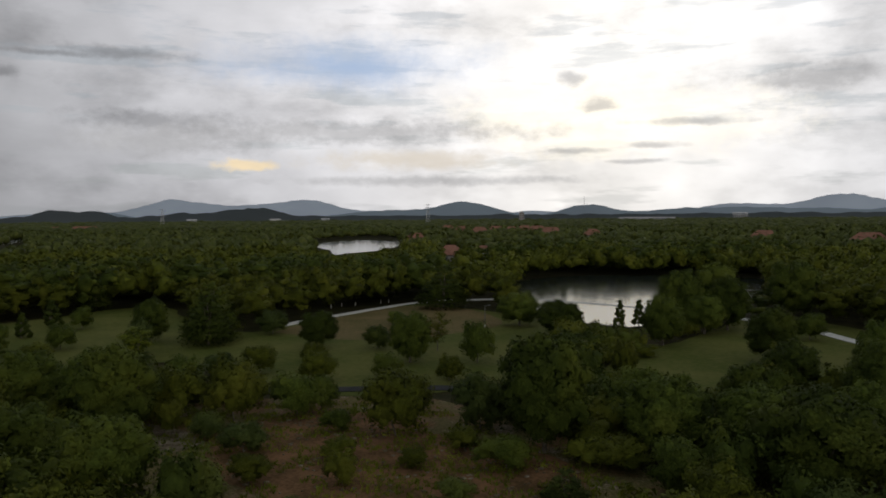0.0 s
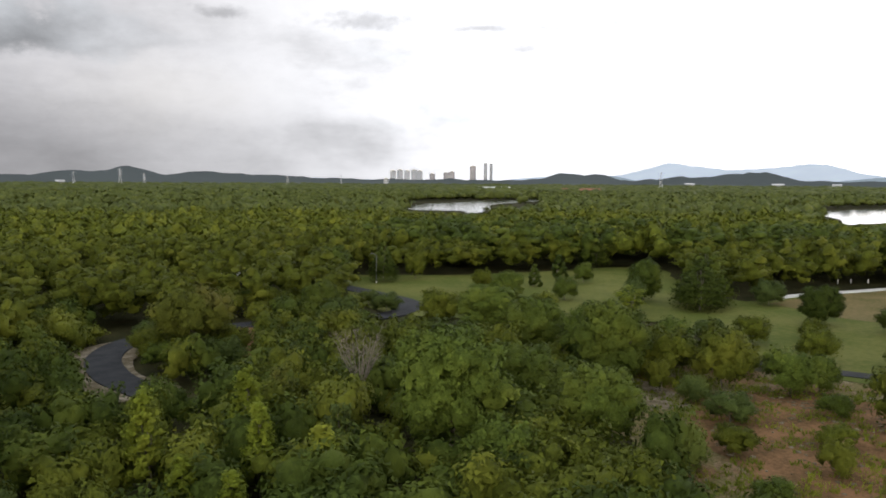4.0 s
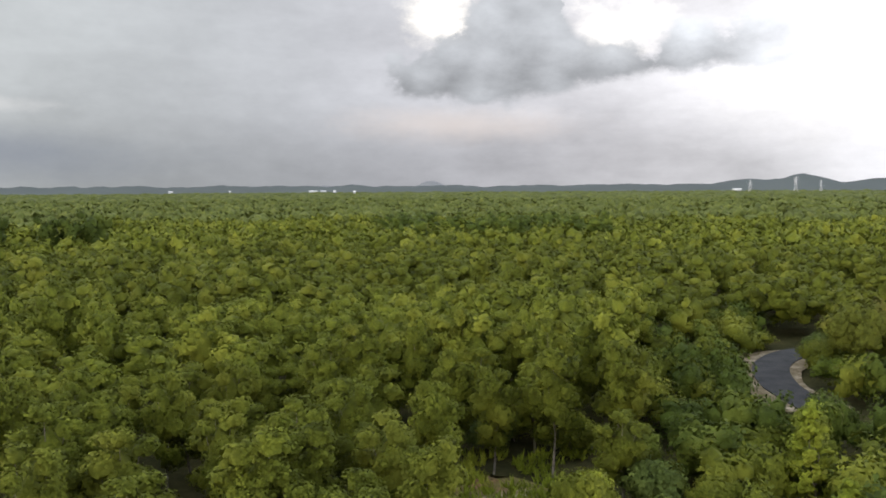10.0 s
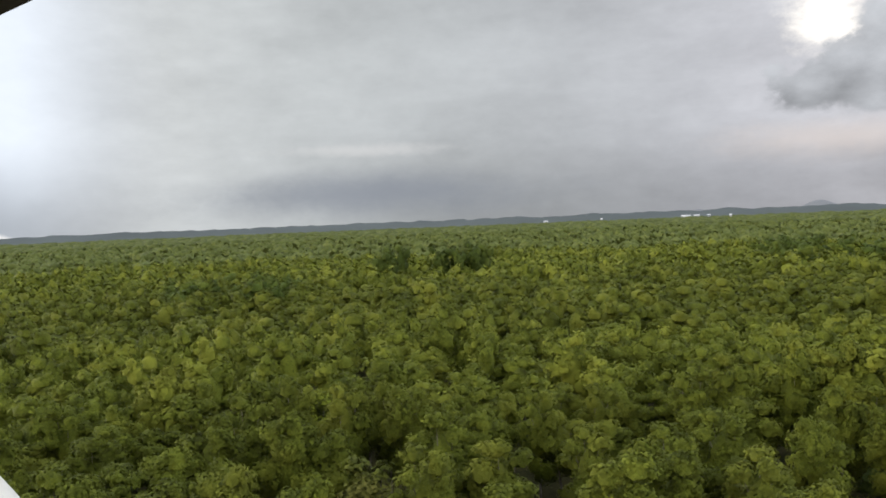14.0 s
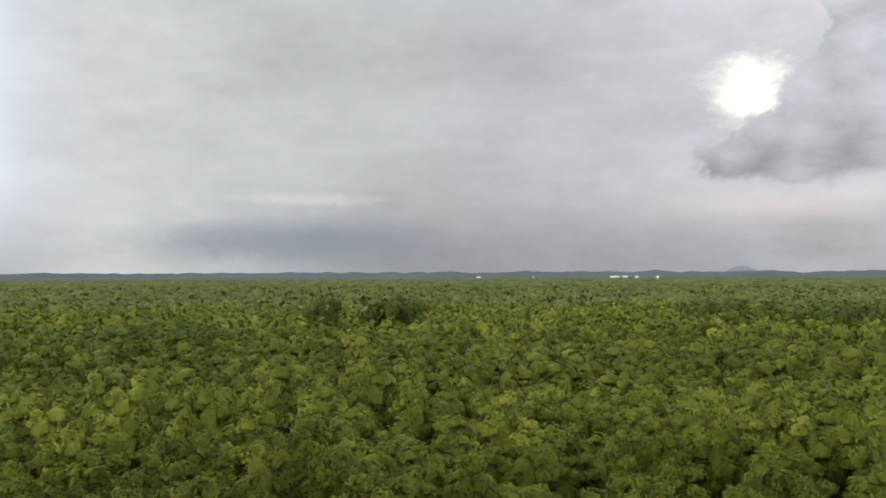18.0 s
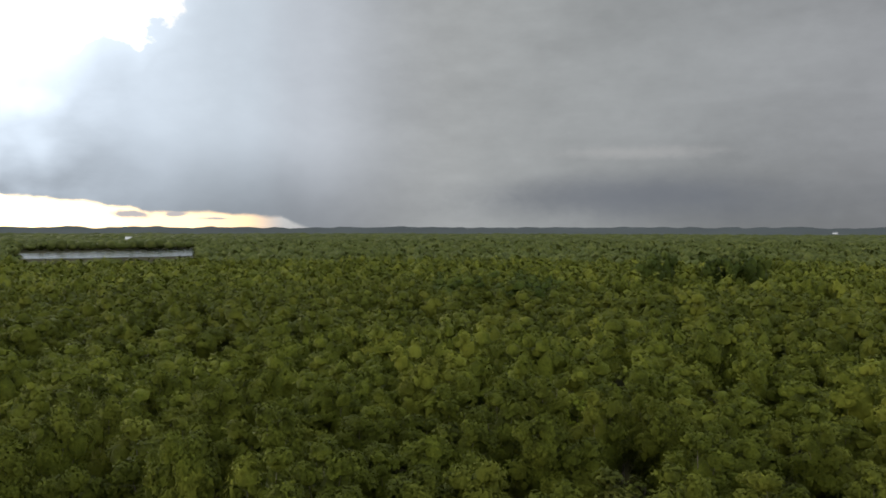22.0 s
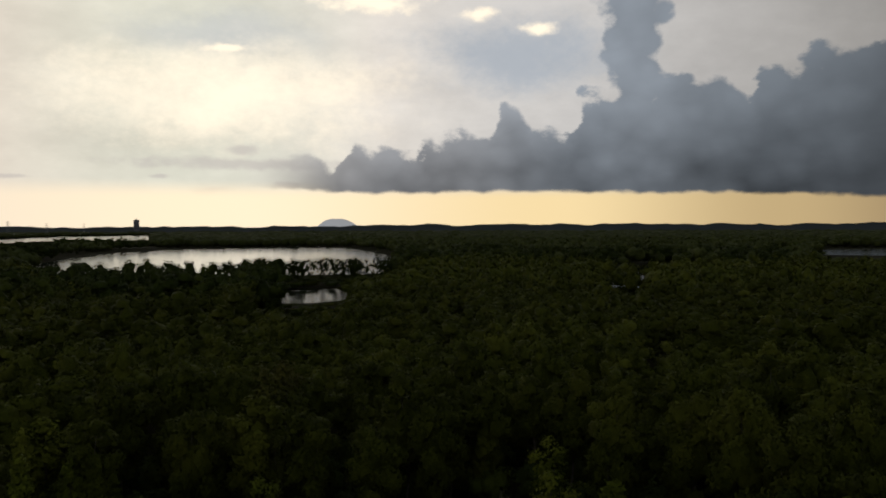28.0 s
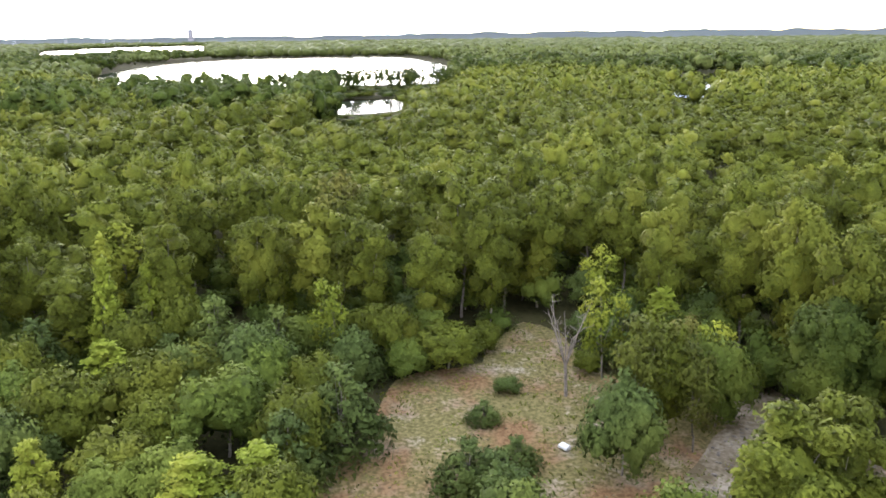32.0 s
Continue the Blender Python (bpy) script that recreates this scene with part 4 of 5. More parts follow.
# trees and bushes that stand out: kind, place, height, width
NOTABLE = """broad 51 16.5 9 9.4;umbrella 67.5 49.8 8.2 10.5;bare 56.5 26 7.6 5;gum 37.9 31.4 6.7 4;gum 43.6 28 7.2 3.8;gum 40.6 25.2 6 3;gum 41 21.2 4.8 4.4;gum 35.1 26.6 4.4 3
gum 34.5 23.1 4.2 2.8;broad 74 8.6 8 8.2;bush 76.8 -1.4 5.8 6.4;bush 76.4 -7 4.4 5.8;broad 83.6 17.6 6.6 8;broad 94.7 26 6.2 9;bush 96.5 33 5 6.6;broad 129.6 10 6.9 6.5;tiered 128 1 9 10
bush 132 -8.6 4 5.7;bush 103 -12 2.9 3.9;bush 148 22.4 4.1 4.3;cone 153 28 4.6 3.9;tiered 179 24.5 5.6 7.8;bush 143 54 5.2 4.9;tiered 137 58 7.4 6;thin 139.6 79.7 5 4;broad 127 64 7.4 9.6
bush 118.6 10.5 4.9 4.3;bush 87.8 -25.7 2.9 3.8;broad 100.4 -24 6.7 6.5;thin 107.6 -29.7 5.4 4;bush 97.6 -32.3 5.6 5.4;broad 58.6 -25 9.6 8.2;bush 67 -14.8 5.8 7.8;bush 66.5 -22.3 5.2 6.8
bush 82 -45 4.6 3.4;broad 102 -62 7.4 6.9;broad 109.4 -74 6.3 7.4;cone 122 -66 4.4 2.5;cone 121 -69 4.4 2.9;broad 116 -52 5.6 8.5;broad 128 -50 6 9;broad 122 -101 10.4 11.5;broad 86 -68 7.3 7.6
broad 54.4 -33.2 6.7 8;broad 50.2 -38.5 6.2 7.4;broad 43 -37.5 7.7 9.4;broad 53 -53 8.5 6.8;bush 99.4 -85.4 4.3 5.6;tiered 157 -44.5 8.2 12;bush 99 -4.8 3.5 5;bush 100.4 -0.2 2.6 4.4
broad 79 10.5 7 8;bush 79 3.6 4.9 6.2;bush 77.5 -9.5 3.9 4.2;thin 112 10.6 4.5 4.6;tiered 123.3 1.4 7.4 8.4;bush 73 4.1 3.2 2.8;bush 65.9 -1.9 2.6 4.4;bush 55.4 -8.2 2.6 2.8;bush 55.5 -20.5 2.8 5
bush 52.8 -28.9 2.6 5.4;bush -28.7 14.5 4.6 4;bush -31.6 17.8 6 4;thin -30.6 16.2 6.4 3;bush -31.8 20.9 5 4;broad -29.6 25.8 7 5.7;feathery -33.6 2.8 4.4 4.6;bush -42 9.8 2.8 4.8
feathery -28.4 8.6 2.2 3.6;bush -33.5 -11.2 4 4;bush -32.1 -7.1 3 4.6;bush -34.8 -2.4 4.6 5.4;gum -56 -11 6.2 3;gum -52.2 0.7 4.8 2.4;gum -51.5 -5.2 4.4 2;thin -47.5 21.6 5 2.6;snag -36.8 15.1 5.5 3.4
feathery -31 0.2 3.6 4;bush -38 -6 4.2 4.6;bush -40 -1 4.6 4.6;bush -37.5 2 3.6 4;feathery 47 23 4 5;bush 46.5 12 4.6 5.5;broad 56 7 6.2 7;broad 62 14 6 7;bush 46 5 3.4 4.6;bush 53 1.5 3.6 4.4
bush 60 21 4.6 5;bush 66 24 5 6;bush 70 32 5 6;bush 63 36 4.6 5;bush 56 36 4.2 4.6;bush 48 38 4.6 4.6;thin 53 31 5 3;bush 78 38 5 6.5;bush 86 42 5 6;broad 92 48 6 7;bush 101 52 4.5 6;bush 74 54.5 4 5;bush 70.5 47 4 5;bush 66.5 45 3.6 4.6;bush 92.5 51 3 4
broad 48 -47 6.5 7;broad 40 -46 6 7;bush 47 -30 4 5;broad 57 -44 6.4 7;broad 63 -36 5.6 6.4;broad 62 -62 7 7;bush 41 -29 3.6 5;broad 69 -57 6 6.4;broad 71 -71 7.4 7;bush 36 -33 4 5;broad 66 -80 7 8;broad 79 -88 8 8;bush 76 -62 4.5 5;broad 56 -70 7 7.5
bush 65 51 3.2 4.6;bush 68.5 55.5 3.4 5;bush 72 58.5 3.4 4.6;bush 90 63 3 5;bush 96 56 3 5;bush 100 60 3.4 5;bush 108 57 3 5;bush 92 57 2.6 4;thin 88 66 4.5 3;bush 104 64 3.6 5;bush 112 62 3.6 5;bush 110 49 2.4 4;bush 117 58 3 4
broad 120 30 5 6;bush 126 22 4 5;bush 110 22 3.5 5;broad 116 -14 5.5 6;bush 112 -22 3.5 4.5;bush 122 -30 3 4;bush 92 4 4 5;bush 91 12 4.5 6;bush 97 13 4 5;bush 92 -11 3.6 5;bush 91 -19 3.2 4.4;bush 108 32 3.6 5;bush 105 44 3 5;bush 134 38 3.6 4.4;cone 140 30 4 3;bush 136 -30 2.6 3.6
bush 22 48.5 2.8 3.8;bush 27 49.5 2.8 3.8;bush 32.4 46.5 2.8 4;bush 34.5 42 2.6 3.6;bush 18 44 2.6 3.6;bush 19 49 3 4;bush 30 51 3 4;bush 24.5 53 3 4;bush 33 38 2 3;feathery 29 33.5 2 3;bush 18.6 38 2 3.2
bush 62 -9 1.8 3;bush 70 -10 2.2 3.2;bush 58 -14 1.6 2.6;bush 50 -15 1.8 3;bush 61 -19 2 3;feathery 48 -22 2.2 3.4;bush 49 -4 2 3.2;bush 58 -2 2.2 3.4;bush 71 1 2.4 3.4;bush 46 -13 2 3
bush -52 13.5 2.6 3.6;bush -53 18 3 4;bush -50.5 22 2.6 3.8;bush -46.5 24 2.4 3.4;bush -42 25.5 2.6 3.6;bush -37 29.5 2.8 3.8;bush -49.5 9 2.2 3.2;bush -47 6 2.6 3.6;bush -32 30.5 2.8 4;bush -39.5 17.5 1.4 2.2;feathery -35 10 1.2 2;bush -38 12.2 1.0 1.8;feathery -30.4 10.2 1.6 2.4;bush 51.5 42.5 1.8 4;bush 53 38.5 1.8 3.5;bush 49 41 2.2 4;broad 116 -74 10 9;broad 118 -82 10.5 9;broad 112 -80 9 8;bush -45 19.6 1.6 2.6;thin -33 19.4 5.5 2.6;thin -34.2 22.2 4.6 2.2;thin -29.8 18.6 5.2 2.4;bush -37.6 20.8 3.4 3.2;thin -38.2 17.8 6 2.6;bush -41.4 7.2 2.4 3.2;bush -43.8 12.6 2.0 2.6;feathery -28.8 7.6 2.6 3.4;bush -26.8 8.6 2.4 2.8;gum -45.4 -9 7.2 2.8;gum -47.5 -7 6.4 2.4;thin -50 4.5 6 2.4;thin -43 3.2 5.5 2.4;bush -36.2 -9.5 4.4 5;bush -30.4 -4.6 3.2 4;gum -30.8 -9.6 4 2.6;bush -35 24.8 1.6 2.4"""
KEPT = []
for entry in NOTABLE.replace("\n", ";").split(";"):
    key, *numbers = entry.split()
    x, y, h, w = map(float, numbers)
    plant(key, x, y, h, w)
    KEPT.append((x, y, w))
KEPT = np.array(KEPT)

# places for the forest, on a jittered grid
OPEN = [LAKE_EAST, LAKE_ROOFS, LAKE_NORTH, LAKE_WEST, LAKE_SUNSET, LAKE_ARM, LAKE_FAR, POND, GREEN, GREEN_SOUTH, BARE, BARE_NORTH, GLADE, SAND_NORTH, PAD, SOIL_STRIP, [(40, -30), (80, -20), (84, 6), (44, 0)]]


def scatter(near, far, step, low=-112, high=140, wild=0.42):
    n = int(2 * far / step)
    gx, gy = np.meshgrid((np.arange(n) - n / 2) * step, (np.arange(n) - n / 2) * step)
    gx = gx.ravel() + R.uniform(-wild, wild, gx.size) * step
    gy = gy.ravel() + R.uniform(-wild, wild, gy.size) * step
    r, a = np.hypot(gx, gy), np.degrees(np.arctan2(gx, gy))
    keep = (r >= near) & (r < far) & (a > low) & (a < high)
    gx, gy = gx[keep], gy[keep]
    clear = np.zeros(len(gx), bool)
    for pts in OPEN:
        clear |= inside(pts, gx, gy)
    clear |= near_line(ROAD, gx, gy, 3.4) | near_line(WALKWAY, gx, gy, 2.6) | near_line(TRACK, gx, gy, 2.4)
    for x, y, w in KEPT:
        clear |= np.hypot(gx - x, gy - y) < w * 0.42
    return gx[~clear], gy[~clear]


def is_scrub(x, y):
    """Lower, looser growth round the tower's east side."""
    r, a = np.hypot(x, y), np.degrees(np.arctan2(x, y))
    a = a + 3.5 * np.sin(r / 9.0) + 2.5 * np.sin(r / 3.7 + a)
    return ((a > 40) & (r < 104 + 7 * np.sin(a / 3.0))) | ((a < -58) & (r < 47)) | ((a > 112) & (r < 130)) | ((a > 24) & (r < 46))


def rolling(x, y):
    """The treetops rise and fall in broad swells."""
    return 1 + 0.13 * np.sin(x / 17 + y / 31) * np.cos(y / 13 - x / 40) + 0.09 * np.sin(x / 7.3 + 2) * np.sin(y / 6.1)


# nearest forest: trees one by one
gx, gy = scatter(24, 47, 2.9, -112, 46)
keep = is_scrub(gx, gy)
wx, wy = scatter(25, 66, 4.4, -112, 46)
tall = ~is_scrub(wx, wy)
gx, gy = np.concatenate([gx[keep], wx[tall]]), np.concatenate([gy[keep], wy[tall]])
order = np.argsort(np.hypot(gx, gy))
count = 0
SINGLE_FAR = 61.0
for i in order:
    x, y = gx[i], gy[i]
    if count >= 300:
        SINGLE_FAR = float(np.hypot(x, y))
        break
    low = is_scrub(np.array([x]), np.array([y]))[0]
    if hides(np.array([x]), np.array([y]), np.array([4.0 if low else 8.0]))[0]:
        continue
    if low:
        plant("bush" if R.uniform() < 0.7 else ("feathery" if R.uniform() < 0.5 else "gum"), x, y, R.uniform(2.8, 4.6), R.uniform(3.2, 4.6), "bushes round the tower")
    else:
        plant("paperbark" if R.uniform() < 0.98 else "thin", x, y, R.uniform(6.0, 9.2) * rolling(x, y), R.uniform(3.6, 4.8), "paperbark forest")
    count += 1


def woods(name, x, y, high, wide, models, leaf, label, category="forest"):
    """Many trees joined into one mesh, each a turned and scaled copy of a small model."""
    pieces, facing = [], []
    which = R.integers(0, len(models), len(x))
    for m, (v, f, n) in enumerate(models):
        sel = np.where(which == m)[0]
        if not len(sel):
            continue
        turn = R.uniform(0, 6.283, len(sel))
        c, s = np.cos(turn)[:, None], np.sin(turn)[:, None]
        vx, vy, vz = v[:, 0][None], v[:, 1][None], v[:, 2][None]
        w, h = wide[sel][:, None], high[sel][:, None]
        out = np.stack([(vx * c - vy * s) * w + x[sel][:, None], (vx * s + vy * c) * w + y[sel][:, None], vz * h + 0 * vx * w], 2)
        idx = f[None] + (np.arange(len(sel)) * len(v))[:, None, None]
        pieces.append((out.reshape(-1, 3), idx.reshape(-1, 3)))
        nx, ny, nz = n[:, 0][None], n[:, 1][None], n[:, 2][None]
        facing.append(np.stack([nx * c - ny * s, nx * s + ny * c, nz + 0 * nx * w], 2).reshape(-1, 3))
    v, f = joined(pieces)
    return tagged(new(name, mesh_of(name, v, f, [leaf], np.concatenate(facing))), label, category, kind="stuff")


def spread_of(lobes_n):
    """Fewer lobes are larger, so that the crown stays closed."""
    return 0.235 * math.sqrt(8 / max(lobes_n, 5))


def small_tree(lobes_n, per, tuft, count, size, low=0.24, tall=2.0, **more):
    """A tree of unit height and width: lobes, tufts and a fringe of leaves. tall: its height against its width in the woods."""
    lobes = lobes_round(R, tall, 0.98, low * tall, lobes_n, spread_of(lobes_n))
    v, f, n = crown(R, lobes, per, tuft, count, size, **more)
    v[:, 2] /= tall
    return v, f, n


FEATHER = [small_tree(8, 4, 0.10, 500, 0.06, 0.30, core=0.4, fill=0.4, shell=(0.6, 1.8)) for k in range(5)]
MID = [small_tree(8, 3, 0.115, 760, 0.048, 0.20, core=0.6) for k in range(7)]
LOW = [small_tree(5, 4, 0.13, 460, 0.055, 0.06, 0.9, core=0) for k in range(5)]
FAR = [small_tree(6, 2, 0.13, 210, 0.075, 0.20, core=0.6, fill=0.72) for k in range(7)]
FARTHER = [small_tree(3, 4, 0.16, 100, 0.12, 0.25, 1.5, core=0, fill=0.80) for k in range(6)]
CLUMP = [crown(R, [(0.16, 0.1, 0.60, 0.26, 0.32), (-0.2, 0.08, 0.56, 0.24, 0.30)], 1, 0.2, 12, 0.15, core=0, fill=1.0) for k in range(6)]


def spread(name, near, far, step, models, high, wide, label, leaf=LEAF):
    x, y = scatter(near, far, step)
    h = R.uniform(*high, len(x)) * rolling(x, y)
    single = (np.hypot(x, y) < SINGLE_FAR) & (np.degrees(np.arctan2(x, y)) < 46)
    shore = np.zeros(len(x), bool)
    for pts in (LAKE_NORTH, LAKE_ROOFS, LAKE_WEST, LAKE_SUNSET):
        for back in (1.03, 1.06, 1.1):
            shore |= inside(pts, x / back, y / back)
    keep = ~hides(x, y, h) & ~single & ~is_scrub(x, y) & ~shore
    woods(name, x[keep], y[keep], h[keep], R.uniform(*wide, keep.sum()), models, leaf, label)


def undergrowth(near, far, step, models, high, wide):
    """Bushes where the trees leave room."""
    x, y = scatter(near, far, step)
    h = R.uniform(*high, len(x))
    single = (np.hypot(x, y) < 47) & (np.degrees(np.arctan2(x, y)) < 46)
    keep = (is_scrub(x, y) | hides(x, y, np.full(len(x), 8.0))) & ~hides(x, y, h) & ~single
    dark = R.uniform(size=len(x)) < 0.4
    for which, leaf, text in ((keep & dark, LEAF_DARK, "dark green scrub and bushes"), (keep & ~dark, LEAF, "mixed green scrub and bushes")):
        woods("scrub", x[which], y[which], h[which], R.uniform(*wide, which.sum()), models, leaf, text, "scrub")


spread("forest", 24, 95, 4.4, MID, (5.8, 9.2), (3.5, 4.9), "dense paperbark forest, rounded green crowns")
spread("forest", 95, 175, 4.7, FAR, (6.2, 9.2), (4.4, 5.8), "dense green forest beyond the nearest trees")
spread("forest", 175, 310, 5.0, FARTHER, (6.2, 9.2), (4.6, 6.6), "dense green forest in the distance")
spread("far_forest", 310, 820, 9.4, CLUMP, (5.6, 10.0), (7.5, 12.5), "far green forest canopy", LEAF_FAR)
undergrowth(24, 135, 3.0, LOW, (1.8, 4.8), (3.0, 4.8))
undergrowth(135, 400, 5.0, FARTHER, (1.4, 3.2), (4.4, 6.4))
# bushes under the edge of the forest round the glade
x, y = scatter(40, 66, 3.2, -112, -50)
h = R.uniform(1.2, 3.2, len(x))
keep = ~hides(x, y, h)
woods("undergrowth", x[keep], y[keep], h[keep], R.uniform(2.2, 3.6, keep.sum()), LOW, LEAF_DARK, "low dark green undergrowth below the trees", "scrub")


def canopy():
    """Treetops beyond the far forest, to the foot of the hills."""
    rng = np.random.default_rng(5)
    x, y = [], []
    r = 800.0
    while r < 2700:
        gap = r * 0.0105
        a = np.arange(-112, 141, math.degrees(gap / r) * 1.0) + rng.uniform(-0.3, 0.3)
        rr = r * (1 + rng.uniform(-0.02, 0.02, len(a)))
        x.append(rr * np.sin(np.radians(a)))
        y.append(rr * np.cos(np.radians(a)))
        r *= 1.035
    x, y = np.concatenate(x), np.concatenate(y)
    clear = np.zeros(len(x), bool)
    for pts in OPEN:
        clear |= inside(pts, x, y)
    clear |= hides(x, y, np.full(len(x), 9.0))
    x, y = x[~clear], y[~clear]
    r = np.hypot(x, y)
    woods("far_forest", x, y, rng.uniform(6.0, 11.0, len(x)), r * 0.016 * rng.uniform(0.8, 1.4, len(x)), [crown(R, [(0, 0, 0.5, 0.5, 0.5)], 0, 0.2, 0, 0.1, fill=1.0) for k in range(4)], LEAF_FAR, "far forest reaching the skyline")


canopy()

# taller dark trees that stand above the forest
def tall_group(places, high, wide, label, shy=True, models=FAR):
    x, y = np.array([p[0] for p in places], float), np.array([p[1] for p in places], float)
    if shy:
        keep = ~hides(x, y, np.full(len(x), high))
        x, y = x[keep], y[keep]
    woods("tall_trees", x, y, R.uniform(high * 0.85, high, len(x)), R.uniform(wide * 0.8, wide * 1.2, len(x)), models, LEAF_DARK, label, "trees")


def at(az, r):
    return heading(az).x * r, heading(az).y * r


tall_group([at(-5.2, 195), at(-4.8, 199), at(-3.8, 205), at(-1.2, 200), at(-0.6, 204), at(0.4, 202), at(1.4, 205), at(2.2, 208)], 15.0, 6, "dark taller trees above the forest")
tall_group([at(a, r) for a, r in zip(R.uniform(21, 37, 46), R.uniform(215, 260, 46))], 12.0, 7, "dark trees above the forest")
tall_group([at(a, r) for a, r in zip(R.uniform(-20, -11, 16), R.uniform(150, 175, 16))], 10.5, 6, "darker trees in the forest")
tall_group([at(a, r) for a, r in zip(R.uniform(66, 108, 130), R.uniform(172, 215, 130)) if not inside(GREEN, np.array([at(a, r)[0]]), np.array([at(a, r)[1]]))[0]], 10.5, 8, "dark tree belt behind the lawn")
tall_group([(R.uniform(-264, -250), R.uniform(6, 66)) for k in range(56)], 9.4, 4.2, "dark row of feathery trees between two waters", False, FEATHER)
tall_group([at(a, r) for a, r in zip(R.uniform(-106, -99, 50), R.uniform(480, 560, 50))], 11.5, 9, "dark tree row between two lakes", False)
tall_group([at(a, r) for a, r in zip(R.uniform(-99, -93.5, 26), R.uniform(700, 780, 26))], 11.0, 9, "dark trees between two lakes", False)
tall_group([at(a, r) for a, r in zip(R.uniform(-106, -84.5, 120), R.uniform(150, 215, 120))], 11.4, 6, "dark woods beside the lake", False)
tall_group([at(a, r) for a, r in zip(R.uniform(-77, -50, 130), R.uniform(300, 420, 130)) if not inside(POND, np.array([at(a, r)[0]]), np.array([at(a, r)[1]]))[0]], 11.0, 9, "dark woods behind the pond")
tall_group([at(a, r) for a, r in zip(R.uniform(108, 130, 120), R.uniform(262, 330, 120))], 10.0, 9, "dark woods on the far lake shore")


# ---- buildings in the distance ----
def block_flat(az, r, width, depth, height, floors, bays, label, wall=WALL_PALE, group=""):
    """A block of flats: walls, roof slab, parapet house and rows of windows."""
    ob = thing("apartment_block", label, "building", group, at=(*at(az, r), 0), turn=-az)
    bm = bmesh.new()
    box(bm, -width / 2, -depth / 2, -1, width / 2, depth / 2, height)
    part("wall", bm, wall, ob)
    bm = bmesh.new()
    box(bm, -width / 2 - 0.5, -depth / 2 - 0.5, height, width / 2 + 0.5, depth / 2 + 0.5, height + 0.8)
    box(bm, -width * 0.2, -depth * 0.2, height + 0.8, width * 0.15, depth * 0.2, height + 4)
    part("roof", bm, CONCRETE, ob)
    storey, bay = height / floors, width / bays
    pane = bpy.data.meshes.new("window")
    bm = bmesh.new()
    box(bm, -bay * 0.27, -0.25, 0, bay * 0.27, 0.05, storey * 0.4)
    bm.to_mesh(pane)
    bm.free()
    pane.materials.append(PANE)
    for i in range(floors):
        for j in range(bays):
            w = new("window", pane)
            w.parent = ob
            w.location = (-width / 2 + (j + 0.5) * bay, -depth / 2, i * storey + storey * 0.3)
    return ob


block_flat(73.4, 3500, 28, 24, 80, 11, 3, "tall dark residential tower on the skyline", WALL_PINK, "towers")
block_flat(74.3, 3500, 17, 26, 92, 12, 2, "tall pale residential tower on the skyline", WALL_PALE, "towers")
block_flat(74.7, 3520, 15, 26, 90, 12, 2, "tall pale residential tower on the skyline", WALL_PALE, "towers")
for k, a in enumerate((67.7, 68.2, 68.7, 69.2, 69.6)):
    block_flat(a, 3450, 26, 18, 58 + (k % 2) * 4, 8, 4, "pale high apartment block on the skyline", WALL_PALE, "apartment blocks")
for a, h in ((70.5, 47), (71.5, 52), (71.9, 56)):
    block_flat(a, 3600, 26, 18, h, 6, 4, "grey apartment block in the distance", WALL_PINK)
block_flat(67.2, 2300, 14, 12, 22, 4, 2, "small white tower house", WALL_PALE)
block_flat(-94.0, 2400, 15, 14, 40, 6, 2, "dark tower block on the sunset skyline", WALL_PINK)
block_flat(111.5, 1900, 12, 12, 25, 5, 2, "narrow tower among trees", WALL_PINK)


def shed(az, r, width, depth, height, wall, roof, label, category="warehouse", hip=False, floor=0.0):
    """A long low building with a pitched roof, doors and windows."""
    ob = thing("house" if hip else "warehouse", label, category, at=(*at(az, r), floor), turn=-az)
    bm = bmesh.new()
    box(bm, -width / 2, -depth / 2, -1, width / 2, depth / 2, height)
    part("wall", bm, wall, ob)
    bm = bmesh.new()
    rise = depth * (0.42 if hip else 0.16)
    inset = depth * 0.5 if hip else 0.0
    eave = 0.9
    lo = [bm.verts.new((sx * (width / 2 + eave), sy * (depth / 2 + eave), height - 0.2)) for sx, sy in ((-1, -1), (1, -1), (1, 1), (-1, 1))]
    hi = [bm.verts.new((sx * max(0.3, width / 2 + eave - inset), 0, height + rise)) for sx in (-1, 1)]
    for f in ((lo[0], lo[1], hi[1], hi[0]), (lo[2], lo[3], hi[0], hi[1]), (lo[1], lo[2], hi[1]), (lo[3], lo[0], hi[0]), (lo[3], lo[2], lo[1], lo[0])):
        bm.faces.new(f)
    part("roof", bm, roof, ob)
    bays = max(2, min(9, int(width / 5)))
    for j in range(bays):
        bm = bmesh.new()
        x = -width / 2 + (j + 0.5) * width / bays
        box(bm, x - width / bays * 0.28, -depth / 2 - 0.06, height * 0.3, x + width / bays * 0.28, -depth / 2 + 0.02, height * 0.75)
        part("window", bm, PANE, ob)
    return ob


